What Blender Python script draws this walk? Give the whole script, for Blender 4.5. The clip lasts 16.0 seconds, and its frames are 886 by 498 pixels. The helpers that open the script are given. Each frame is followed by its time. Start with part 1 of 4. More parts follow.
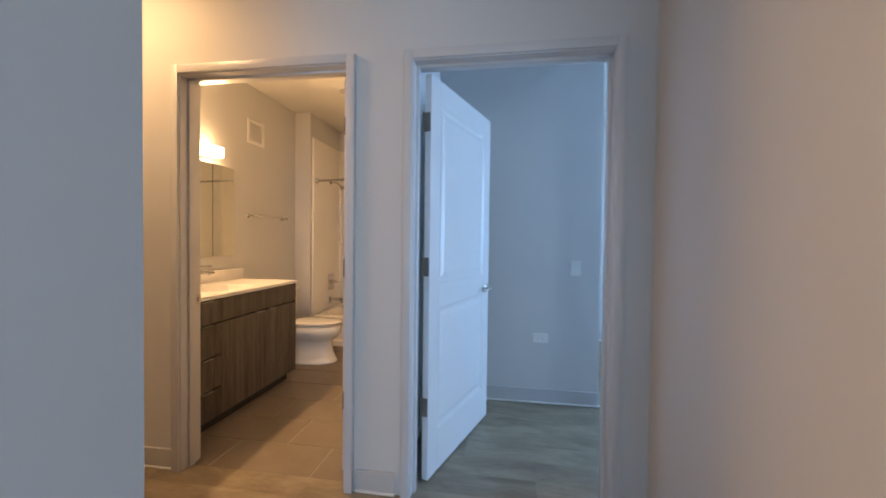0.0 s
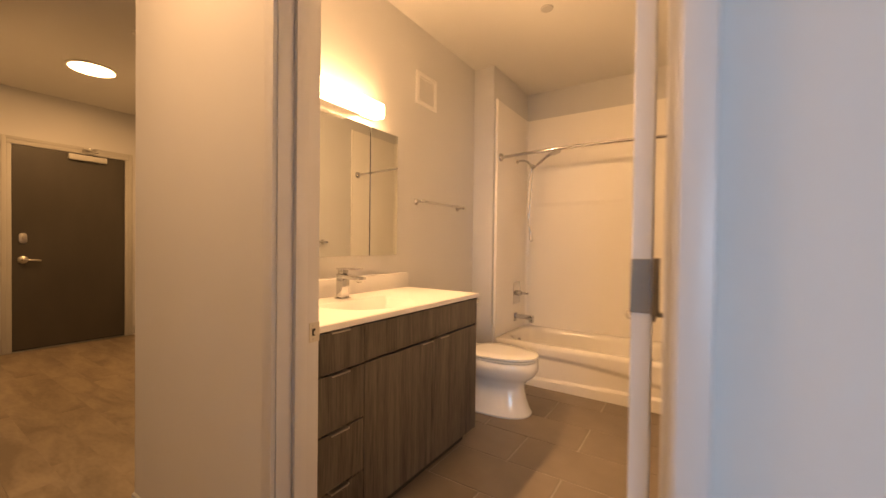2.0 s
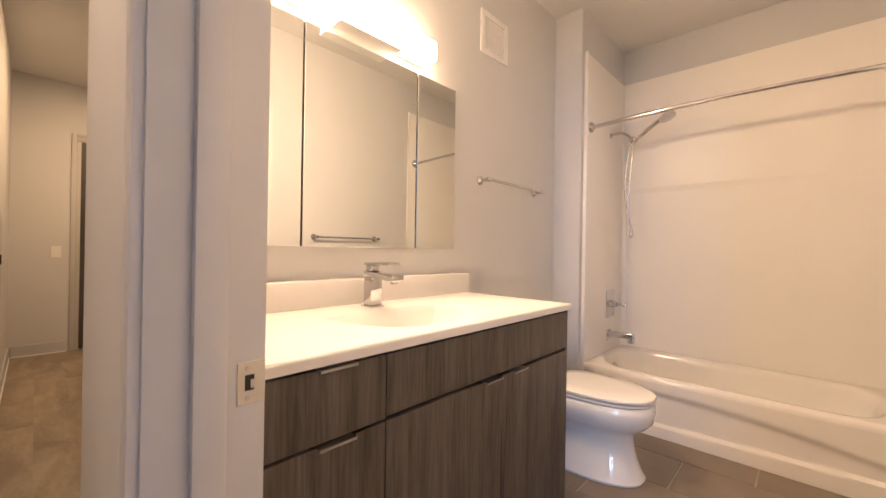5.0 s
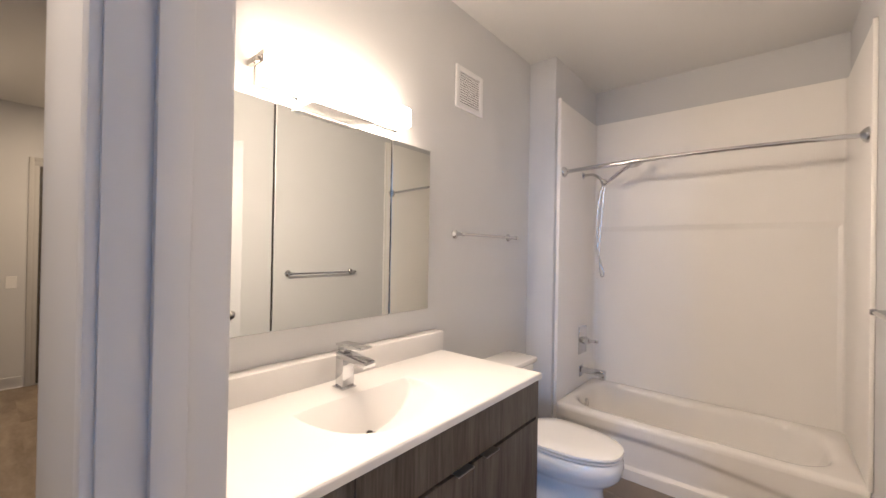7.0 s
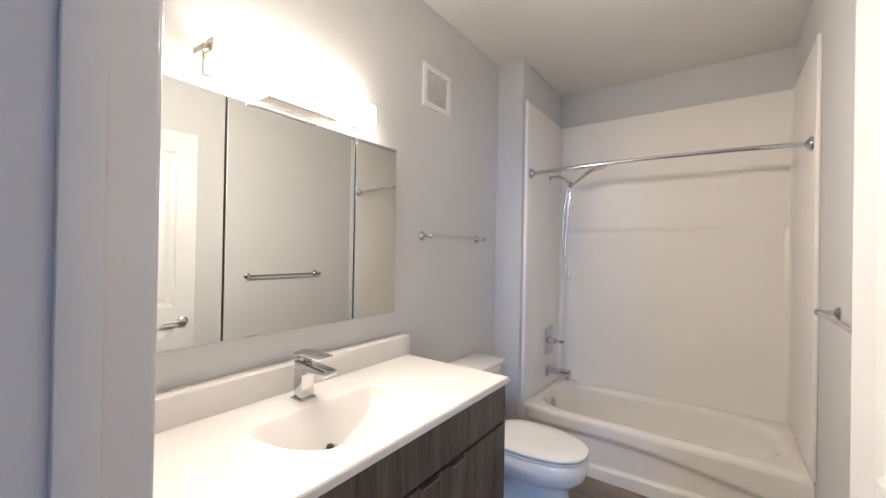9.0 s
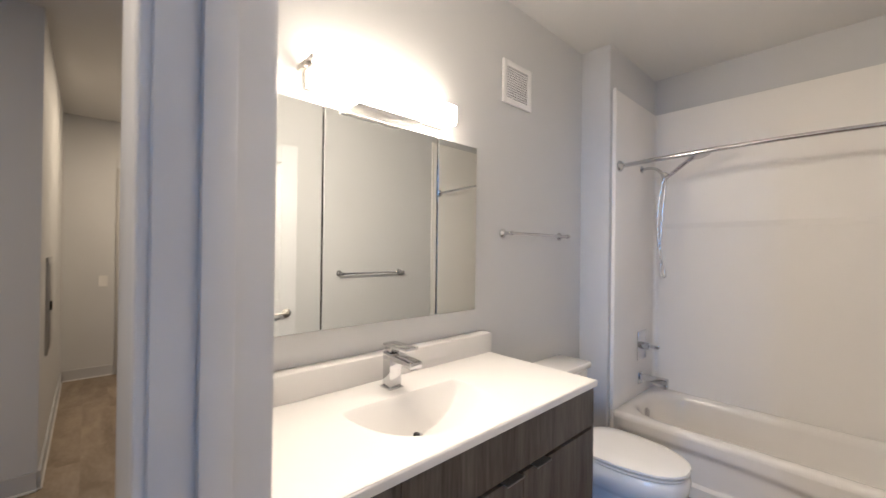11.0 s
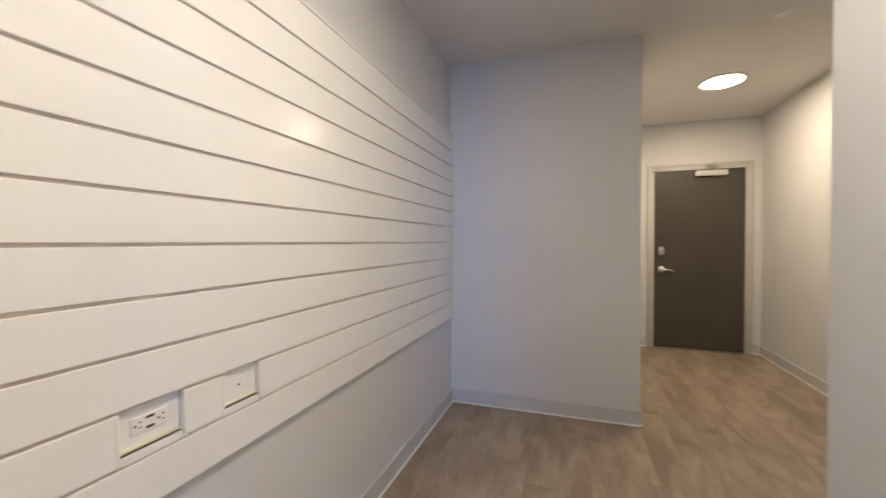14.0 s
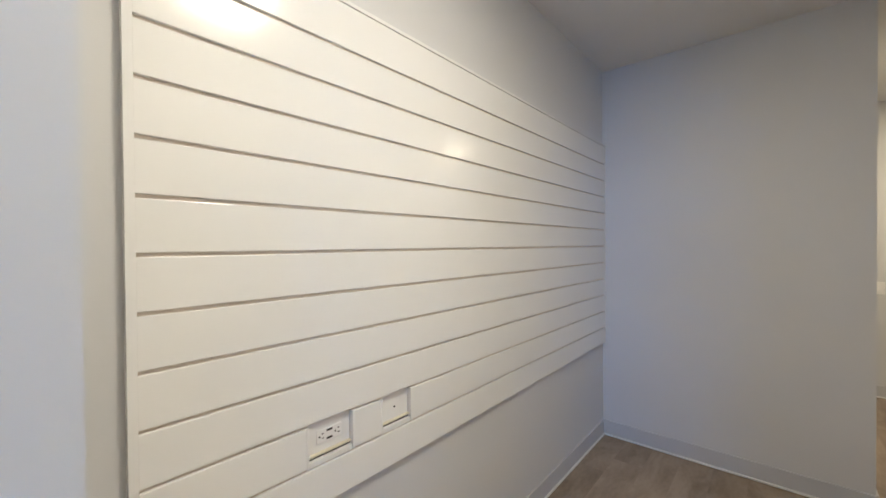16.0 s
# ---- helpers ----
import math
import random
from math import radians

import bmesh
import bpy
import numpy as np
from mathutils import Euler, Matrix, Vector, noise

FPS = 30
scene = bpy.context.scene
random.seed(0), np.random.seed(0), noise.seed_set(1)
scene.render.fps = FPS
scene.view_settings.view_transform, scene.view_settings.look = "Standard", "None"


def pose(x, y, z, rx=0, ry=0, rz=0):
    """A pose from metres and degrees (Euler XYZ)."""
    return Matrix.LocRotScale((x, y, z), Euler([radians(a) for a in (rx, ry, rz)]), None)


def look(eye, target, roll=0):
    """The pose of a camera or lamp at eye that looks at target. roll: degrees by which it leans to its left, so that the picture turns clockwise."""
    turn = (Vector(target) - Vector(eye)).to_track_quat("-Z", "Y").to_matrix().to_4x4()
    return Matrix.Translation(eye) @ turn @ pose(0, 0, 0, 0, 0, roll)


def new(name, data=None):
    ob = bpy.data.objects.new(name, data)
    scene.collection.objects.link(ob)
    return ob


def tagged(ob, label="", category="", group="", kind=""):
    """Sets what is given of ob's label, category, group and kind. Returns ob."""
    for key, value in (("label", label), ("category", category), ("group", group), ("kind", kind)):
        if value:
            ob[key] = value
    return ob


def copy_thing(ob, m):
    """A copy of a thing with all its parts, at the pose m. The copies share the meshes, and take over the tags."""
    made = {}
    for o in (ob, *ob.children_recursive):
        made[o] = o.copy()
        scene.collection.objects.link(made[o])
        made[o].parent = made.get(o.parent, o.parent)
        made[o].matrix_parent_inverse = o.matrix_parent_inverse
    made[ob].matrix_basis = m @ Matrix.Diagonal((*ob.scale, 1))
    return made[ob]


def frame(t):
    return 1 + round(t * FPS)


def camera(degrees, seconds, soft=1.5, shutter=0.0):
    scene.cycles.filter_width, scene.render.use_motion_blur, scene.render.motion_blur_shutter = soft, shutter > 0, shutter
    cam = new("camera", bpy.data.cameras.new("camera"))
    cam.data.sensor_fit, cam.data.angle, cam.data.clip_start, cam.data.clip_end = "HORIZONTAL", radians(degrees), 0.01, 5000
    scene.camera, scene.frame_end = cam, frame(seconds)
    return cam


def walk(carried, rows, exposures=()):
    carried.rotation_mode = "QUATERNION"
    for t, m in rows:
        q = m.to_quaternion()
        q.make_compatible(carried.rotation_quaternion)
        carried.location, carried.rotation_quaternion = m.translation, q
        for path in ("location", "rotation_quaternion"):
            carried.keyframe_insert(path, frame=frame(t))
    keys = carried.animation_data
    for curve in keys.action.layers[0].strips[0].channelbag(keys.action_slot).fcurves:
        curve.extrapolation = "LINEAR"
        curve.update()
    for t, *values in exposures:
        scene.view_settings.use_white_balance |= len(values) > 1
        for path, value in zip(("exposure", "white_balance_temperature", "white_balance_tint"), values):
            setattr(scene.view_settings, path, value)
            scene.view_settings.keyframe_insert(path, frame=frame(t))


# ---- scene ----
cam = camera(98.02, 16.0, shutter=0.4)
# seconds, stops, white balance
EXPOSURES = [(0, -0.33, 10100, 18), (1, -0.13, 10500, 25), (1.5, -0.08, 12000, 26), (2, 0.0, 11600, 25), (2.5, 0.12, 9700, 21), (3.2, 0.18, 8900, 19), (5.4, 0.27, 6250, 17), (6.5, 0.15, 5600, 13), (8, 0.05, 4950, 8), (10.5, 0.03, 4950, 6), (11.5, -0.02, 5050, 7), (12, 0.1, 5000, 8), (13, 0.34, 5200, 7), (13.5, 0.42, 5200, 3), (14.5, 0.67, 5050, 6), (15.5, 0.68, 4900, 3), (16, 0.49, 4930, 0)]
# seconds, eye, target, roll
PATH = [
    (0, (0.529, 0.211, 1.290), (0.221, 2.187, 1.247), 0.7),
    (0.5, (0.403, 0.588, 1.293), (-0.158, 2.507, 1.244), 1.0),
    (0.8, (0.324, 0.815, 1.291), (-0.434, 2.665, 1.245), 0.7),
    (1, (0.243, 0.937, 1.288), (-0.623, 2.739, 1.240), 0.8),
    (1.5, (0.013, 1.204, 1.262), (-1.014, 2.920, 1.217), 0.8),
    (2, (-0.234, 1.418, 1.208), (-1.333, 3.088, 1.182), 0.7),
    (2.5, (-0.431, 1.673, 1.171), (-1.605, 3.293, 1.144), 0.8),
    (3, (-0.591, 1.820, 1.086), (-1.830, 3.391, 1.071), 0.8),
    (3.2, (-0.644, 1.869, 1.046), (-1.894, 3.430, 1.038), 0.9),
    (5.5, (-0.619, 1.968, 1.206), (-2.001, 3.414, 1.209), 0.9),
    (6, (-0.608, 1.967, 1.308), (-1.983, 3.420, 1.317), 0.9),
    (7, (-0.607, 1.972, 1.420), (-1.898, 3.499, 1.430), 1.0),
    (7.5, (-0.615, 1.997, 1.429), (-1.797, 3.610, 1.443), 1.1),
    (8, (-0.625, 2.003, 1.434), (-1.740, 3.663, 1.448), 1.0),
    (10.5, (-0.619, 2.033, 1.435), (-1.997, 3.483, 1.440), 0.8),
    (11, (-0.628, 2.002, 1.417), (-2.099, 3.357, 1.425), 0.7),
    (11.5, (-0.651, 1.883, 1.376), (-2.259, 3.072, 1.376), 1.0),
    (12, (-0.675, 1.738, 1.356), (-2.462, 2.636, 1.347), 1.0),
    (12.5, (-0.727, 1.603, 1.371), (-2.666, 2.094, 1.344), 1.0),
    (13, (-0.750, 1.438, 1.352), (-2.749, 1.502, 1.324), 0.6),
    (13.5, (-0.775, 1.356, 1.339), (-2.755, 1.075, 1.305), 0.3),
    (14, (-0.784, 1.345, 1.338), (-2.677, 0.702, 1.302), -0.2),
    (14.5, (-0.801, 1.358, 1.334), (-2.567, 0.420, 1.301), -0.3),
    (15, (-0.780, 1.381, 1.347), (-2.448, 0.279, 1.320), -0.3),
    (15.5, (-0.765, 1.400, 1.401), (-2.352, 0.185, 1.381), -0.3),
    (16, (-0.782, 1.401, 1.475), (-2.290, 0.089, 1.455), -0.4),
]
walk(cam, [(t, look(eye, target, roll)) for t, eye, target, roll in PATH], EXPOSURES)

# ---- light ----
world = bpy.data.worlds.new("world")
world.use_nodes = True
scene.world = world
wn = world.node_tree.nodes
sky = wn.new("ShaderNodeTexSky")
sky.sky_type, sky.sun_disc = "NISHITA", False
sky.sun_elevation, sky.sun_rotation = radians(35), radians(150)
world.node_tree.links.new(sky.outputs[0], wn["Background"].inputs[0])
wn["Background"].inputs[1].default_value = 0.12


def area(name, loc, target, w, h, power, color):
    lamp = bpy.data.lights.new(name, "AREA")
    lamp.shape, lamp.size, lamp.size_y, lamp.energy, lamp.color = "RECTANGLE", w, h, power, color
    ob = new(name, lamp)
    ob.matrix_world = look(loc, target)
    return ob


DAY = (0.20, 0.50, 1.0)
DAY_BED = (0.145, 0.435, 1.0)
WARM_HALL = (1.0, 0.67, 0.36)
WARM = (1.0, 0.72, 0.46)
area("living_window_light", (2.10, -3.95, 1.45), (2.10, 0, 1.3), 2.5, 2.2, 200, DAY)
area("bedroom_window_light", (5.1, 3.30, 1.5), (1.6, 2.4, 1.2), 1.9, 1.8, 350, DAY_BED)
area("vanity_light_glow", (-1.834, 2.876, 2.018), (-0.634, 2.876, 1.568), 0.65, 0.08, 39, WARM)
area("hall_lamp_glow", (-4.95, 2.62, 2.77), (-4.95, 2.62, 0), 0.33, 0.33, 22.5, WARM_HALL)
area("nook_lamp_glow", (-1.55, 1.50, 2.77), (-1.55, 1.50, 0), 0.33, 0.33, 20.5, WARM)

# ---- materials ----


def shader(name, base, rough=0.5, metal=0.0, var=0.06, scale=6.0, stretch=(1, 1, 1), bump=0.0, bscale=200.0, coat=0.0, tone=None):
    """A surface with large soft variation, fine grain and relief, at real size."""
    m = bpy.data.materials.new(name)
    m.use_nodes = True
    nt = m.node_tree
    b = nt.nodes["Principled BSDF"]
    b.inputs["Roughness"].default_value = rough
    b.inputs["Metallic"].default_value = metal
    b.inputs["Coat Weight"].default_value = coat
    tc = nt.nodes.new("ShaderNodeTexCoord")
    mp = nt.nodes.new("ShaderNodeMapping")
    mp.inputs["Scale"].default_value = stretch
    nt.links.new(tc.outputs["Object"], mp.inputs[0])
    n1 = nt.nodes.new("ShaderNodeTexNoise")
    n1.inputs["Scale"].default_value, n1.inputs["Detail"].default_value = scale, 6
    nt.links.new(mp.outputs[0], n1.inputs["Vector"])
    ramp = nt.nodes.new("ShaderNodeValToRGB")
    lo = tone or tuple(c * (1 - var) for c in base)
    ramp.color_ramp.elements[0].color = (*lo, 1)
    ramp.color_ramp.elements[1].color = (*[min(1, c * (1 + var)) for c in base], 1)
    ramp.color_ramp.elements[0].position, ramp.color_ramp.elements[1].position = 0.3, 0.7
    nt.links.new(n1.outputs[0], ramp.inputs[0])
    nt.links.new(ramp.outputs[0], b.inputs["Base Color"])
    n2 = nt.nodes.new("ShaderNodeTexNoise")
    n2.inputs["Scale"].default_value, n2.inputs["Detail"].default_value = bscale, 3
    nt.links.new(mp.outputs[0], n2.inputs["Vector"])
    mr = nt.nodes.new("ShaderNodeMapRange")
    mr.inputs[3].default_value, mr.inputs[4].default_value = max(0.02, rough - 0.07), min(1, rough + 0.07)
    nt.links.new(n1.outputs[0], mr.inputs[0])
    nt.links.new(mr.outputs[0], b.inputs["Roughness"])
    if bump:
        bp = nt.nodes.new("ShaderNodeBump")
        bp.inputs["Strength"].default_value, bp.inputs["Distance"].default_value = bump, 0.002
        nt.links.new(n2.outputs[0], bp.inputs["Height"])
        nt.links.new(bp.outputs[0], b.inputs["Normal"])
    return m


def wood(name, dark, light, axis_stretch, scale=5.0, rough=0.5, wave=0.5, rand=0.0, fine=0.45):
    """Grain in long streaks: broad bands, thin fibres and darker knots."""
    m = bpy.data.materials.new(name)
    m.use_nodes = True
    nt = m.node_tree
    b = nt.nodes["Principled BSDF"]
    tc = nt.nodes.new("ShaderNodeTexCoord")
    mp = nt.nodes.new("ShaderNodeMapping")
    mp.inputs["Scale"].default_value = axis_stretch
    info = nt.nodes.new("ShaderNodeObjectInfo")
    off = nt.nodes.new("ShaderNodeVectorMath")
    off.operation = "SCALE"
    off.inputs[0].default_value = (3, 7, 5)
    nt.links.new(info.outputs["Random"], off.inputs["Scale"])
    add = nt.nodes.new("ShaderNodeVectorMath")
    nt.links.new(tc.outputs["Object"], add.inputs[0])
    nt.links.new(off.outputs[0], add.inputs[1])
    nt.links.new(add.outputs[0], mp.inputs[0])
    a = nt.nodes.new("ShaderNodeTexNoise")
    a.inputs["Scale"].default_value, a.inputs["Detail"].default_value, a.inputs["Distortion"].default_value = scale, 5, wave
    f = nt.nodes.new("ShaderNodeTexNoise")
    f.inputs["Scale"].default_value, f.inputs["Detail"].default_value = scale * 9, 4
    for n in (a, f):
        nt.links.new(mp.outputs[0], n.inputs["Vector"])
    mix = nt.nodes.new("ShaderNodeMath")
    mix.operation = "MULTIPLY_ADD"
    mix.inputs[1].default_value = fine
    nt.links.new(f.outputs[0], mix.inputs[0])
    half = nt.nodes.new("ShaderNodeMath")
    half.operation = "MULTIPLY"
    half.inputs[1].default_value = 1 - fine
    nt.links.new(a.outputs[0], half.inputs[0])
    nt.links.new(half.outputs[0], mix.inputs[2])
    ramp = nt.nodes.new("ShaderNodeValToRGB")
    ramp.color_ramp.elements[0].color, ramp.color_ramp.elements[1].color = (*dark, 1), (*light, 1)
    ramp.color_ramp.elements[0].position, ramp.color_ramp.elements[1].position = 0.36, 0.64
    nt.links.new(mix.outputs[0], ramp.inputs[0])
    hsv = nt.nodes.new("ShaderNodeHueSaturation")
    mr = nt.nodes.new("ShaderNodeMapRange")
    mr.inputs[3].default_value, mr.inputs[4].default_value = 1 - rand, 1 + rand
    nt.links.new(info.outputs["Random"], mr.inputs[0])
    nt.links.new(mr.outputs[0], hsv.inputs["Value"])
    nt.links.new(ramp.outputs[0], hsv.inputs["Color"])
    nt.links.new(hsv.outputs[0], b.inputs["Base Color"])
    b.inputs["Roughness"].default_value = rough
    bp = nt.nodes.new("ShaderNodeBump")
    bp.inputs["Strength"].default_value, bp.inputs["Distance"].default_value = 0.15, 0.001
    nt.links.new(f.outputs[0], bp.inputs["Height"])
    nt.links.new(bp.outputs[0], b.inputs["Normal"])
    return m


def glow(name, color, strength):
    m = bpy.data.materials.new(name)
    m.use_nodes = True
    b = m.node_tree.nodes["Principled BSDF"]
    b.inputs["Base Color"].default_value = (0.9, 0.9, 0.9, 1)
    b.inputs["Emission Color"].default_value = (*color, 1)
    b.inputs["Emission Strength"].default_value = strength
    return m


WALL = shader("wall_paint", (0.60, 0.60, 0.60), 0.62, var=0.02, scale=1.5, bump=0.05, bscale=220)
CEIL = shader("ceiling_paint", (0.70, 0.69, 0.67), 0.9, var=0.015, scale=2, bump=0.1, bscale=180)
TRIM = shader("white_trim_paint", (0.66, 0.66, 0.66), 0.38, var=0.02, scale=3, bump=0.04, bscale=90)
DOORP = shader("white_door_paint", (0.61, 0.61, 0.62), 0.32, var=0.015, scale=3, bump=0.05, bscale=120)
FRAMEP = shader("frame_paint", (0.58, 0.58, 0.595), 0.36, var=0.02, scale=4, bump=0.05, bscale=120)
ENTRYF = shader("entry_frame_paint", (0.46, 0.45, 0.43), 0.5, var=0.02, scale=4)
BASEP = shader("baseboard_paint", (0.50, 0.50, 0.51), 0.5, var=0.03, scale=4)
SHOE = shader("caulk_line", (0.78, 0.77, 0.75), 0.5, var=0.05, scale=20)
BOARD = shader("slat_board_laminate", (0.77, 0.765, 0.745), 0.18, var=0.015, scale=2.5, bump=0.03, bscale=14)
# Brown-grey board tone with the shade of the grooves put into it.
GROOVE = shader("groove_shaded_board", (0.62, 0.555, 0.48), 0.7, var=0.1, scale=12)
TOP = shader("cultured_marble", (0.665, 0.65, 0.632), 0.45, var=0.012, scale=5)
PORC = shader("porcelain", (0.84, 0.83, 0.81), 0.07, var=0.008, scale=4, coat=0.5)
ACRYL = shader("tub_acrylic", (0.80, 0.775, 0.735), 0.14, var=0.012, scale=2.5, coat=0.2)
SURR = shader("surround_panel", (0.84, 0.815, 0.775), 0.36, var=0.012, scale=2.0, bump=0.03, bscale=5)
CHROME = shader("chrome", (0.60, 0.60, 0.61), 0.08, metal=1.0, var=0.03, scale=15)
HINGE = shader("hinge_metal", (0.20, 0.18, 0.162), 0.5, metal=0.5, var=0.06, scale=25)
NICKEL = shader("satin_nickel", (0.55, 0.52, 0.48), 0.30, metal=1.0, var=0.05, scale=25, bump=0.04, bscale=600)
STEEL = shader("brushed_steel", (0.48, 0.47, 0.46), 0.38, metal=1.0, var=0.06, scale=30)
MIRROR = shader("mirror_glass", (0.80, 0.82, 0.80), 0.015, metal=1.0, var=0.004, scale=2)
MIRROR.node_tree.nodes["Map Range"].inputs[3].default_value = 0.0
MIRROR.node_tree.nodes["Map Range"].inputs[4].default_value = 0.012
# Near-black of small dark parts; also paints the shade in gaps and holes.
DARK = shader("black_parts_and_shade", (0.03, 0.028, 0.025), 0.8, var=0.2, scale=20)
ENTRY = shader("entry_door_paint", (0.058, 0.050, 0.040), 0.42, var=0.10, scale=5, stretch=(1, 1, 0.35), bump=0.08, bscale=160)
CREAM = shader("cream_extrusion", (0.66, 0.61, 0.47), 0.45, var=0.05, scale=20)
CLOSER = shader("closer_enamel", (0.52, 0.51, 0.49), 0.5, var=0.03, scale=10)
VENT = shader("vent_enamel", (0.78, 0.77, 0.76), 0.4, var=0.02, scale=6)
PLAST = shader("white_plastic", (0.78, 0.77, 0.75), 0.35, var=0.02, scale=10)
# Painted shade: near-black for the vent's inside and the outlet lip's gap.
GAPSHADE = shader("vent_and_lip_shade", (0.10, 0.10, 0.10), 0.8, var=0.1, scale=8)
GREYP = shader("grey_enamel", (0.42, 0.42, 0.42), 0.4, var=0.04, scale=8)
TILE = shader("floor_tile", (0.235, 0.188, 0.150), 0.42, var=0.13, scale=4.5, bump=0.12, bscale=60)
GROUT = shader("grout", (0.43, 0.39, 0.34), 0.9, var=0.1, scale=30)
VAN = wood("vanity_laminate", (0.036, 0.029, 0.024), (0.130, 0.109, 0.092), (6.5, 6.5, 0.42), 2.3, 0.42, 1.3, rand=0.05, fine=0.42)
PLANK = wood("vinyl_plank", (0.195, 0.150, 0.107), (0.350, 0.279, 0.203), (1.0, 2.6, 1), 2.3, 0.40, 0.8, rand=0.03, fine=0.22)
GLASS_ON = glow("lit_glass", WARM, 29.0)
LAMP_ON = glow("lit_diffuser", WARM, 20.0)
SKYGLASS = glow("bright_window", (0.62, 0.78, 1.0), 2.2)

# ---- mesh helpers ----
ORIGIN = {}


def bx(x0, x1, y0, y1, z0, z1, b=0.0, seg=2):
    bm = bmesh.new()
    bmesh.ops.create_cube(bm, size=1)
    for v in bm.verts:
        v.co = Vector(((x0 + x1) / 2 + v.co.x * (x1 - x0), (y0 + y1) / 2 + v.co.y * (y1 - y0), (z0 + z1) / 2 + v.co.z * (z1 - z0)))
    if b:
        bmesh.ops.bevel(bm, geom=bm.edges[:], offset=b, segments=seg, profile=0.5, affect="EDGES")
    return bm


def join(*bms):
    out = bmesh.new()
    for b in bms:
        me = bpy.data.meshes.new("tmp")
        b.to_mesh(me)
        out.from_mesh(me)
        bpy.data.meshes.remove(me)
        b.free()
    return out


def loft(rings, caps=True, closed=True):
    bm = bmesh.new()
    vs = [[bm.verts.new(p) for p in r] for r in rings]
    n = len(rings[0])
    for a, b in zip(vs, vs[1:]):
        for i in range(n if closed else n - 1):
            bm.faces.new((a[i], a[(i + 1) % n], b[(i + 1) % n], b[i]))
    if caps:
        bm.faces.new(vs[0][::-1])
        bm.faces.new(vs[-1])
    bmesh.ops.recalc_face_normals(bm, faces=bm.faces[:])
    return bm


def tube(pts, r, n=12, caps=True):
    """A round bar along a line of points; r a number or one for each point."""
    pts = [Vector(p) for p in pts]
    rs = r if isinstance(r, (list, tuple)) else [r] * len(pts)
    rings, up = [], None
    for i, p in enumerate(pts):
        d = (pts[min(i + 1, len(pts) - 1)] - pts[max(i - 1, 0)]).normalized()
        if up is None:
            up = d.orthogonal().normalized()
        up = (up - d * up.dot(d)).normalized()
        side = d.cross(up)
        rings.append([p + (up * math.cos(a) + side * math.sin(a)) * rs[i] for a in (2 * math.pi * k / n for k in range(n))])
    return loft(rings, caps)


def smooth_line(pts, steps=6):
    """Points of a soft curve through the given ones."""
    pts = [Vector(p) for p in pts]
    ext = [2 * pts[0] - pts[1]] + pts + [2 * pts[-1] - pts[-2]]
    out = []
    for i in range(1, len(ext) - 2):
        p0, p1, p2, p3 = ext[i - 1:i + 3]
        for k in range(steps):
            t = k / steps
            out.append(0.5 * ((2 * p1) + (p2 - p0) * t + (2 * p0 - 5 * p1 + 4 * p2 - p3) * t * t + (3 * p1 - p0 - 3 * p2 + p3) * t ** 3))
    return out + [pts[-1]]


def disc(c, axis, profile, n=24):
    """A turned shape: (radius, height along axis) pairs from c."""
    q = Vector(axis).normalized().to_track_quat("Z", "Y").to_matrix()
    rings = [[Vector(c) + q @ Vector((r * math.cos(2 * math.pi * k / n), r * math.sin(2 * math.pi * k / n), h)) for k in range(n)] for r, h in profile]
    return loft(rings)


def slab(outline, z0, z1, b=0.0, seg=2):
    """An upright prism of a plan outline, its edges rounded."""
    bm = loft([[(x, y, z0) for x, y in outline], [(x, y, z1) for x, y in outline]])
    if b:
        flat = [e for e in bm.edges if abs(e.verts[0].co.z - e.verts[1].co.z) < 1e-6]
        bmesh.ops.bevel(bm, geom=flat, offset=b, segments=seg, profile=0.5, affect="EDGES")
    return bm


def finish(ob, bm, material, smooth):
    bm.to_mesh(ob.data)
    bm.free()
    ob.data.materials.append(material)
    if smooth:
        ob.data.polygons.foreach_set("use_smooth", [True] * len(ob.data.polygons))
        ob.data.set_sharp_from_angle(angle=radians(38))
    return ob


def thing(name, loc, label, category, group="", kind=""):
    ob = tagged(new(name), label, category, group, kind)
    ob.location = loc
    ob.empty_display_size = 0.1
    ORIGIN[ob] = Vector(loc)
    return ob


def part(name, bm, material, parent, label="", smooth=True):
    o = ORIGIN[parent]
    bmesh.ops.translate(bm, verts=bm.verts[:], vec=-o)
    ob = finish(new(name, bpy.data.meshes.new(name)), bm, material, smooth)
    ob.parent = parent
    ORIGIN[ob] = o
    if label:
        tagged(ob, label)
    return ob


def single(name, bm, material, loc, label, category, group="", kind="", smooth=True):
    """A thing of one mesh."""
    bmesh.ops.translate(bm, verts=bm.verts[:], vec=-Vector(loc))
    ob = finish(new(name, bpy.data.meshes.new(name)), bm, material, smooth)
    ob.location = loc
    ORIGIN[ob] = Vector(loc)
    return tagged(ob, label, category, group, kind)


def setting(name, bm, material, label, category="wall"):
    return single(name, bm, material, (0, 0, 0), label, category, kind="structure", smooth=False)


# ---- the shell ----
H = 2.80
YD, YB = 2.075, 2.19          # door wall, hall face and inner face
WX = -1.955                  # bath's mirror wall
RX = -0.235                  # bath's opposite wall
TY = 4.585                   # front of the tub
TX0, CHY = -1.757, 4.528     # pier beside the tub: its inner side and its front
HX = -2.255                  # hall corner
BL, BR = -1.203, -0.262       # bath doorway
DL, DR = 0.090, 1.018         # bedroom doorway
HEAD = 2.165


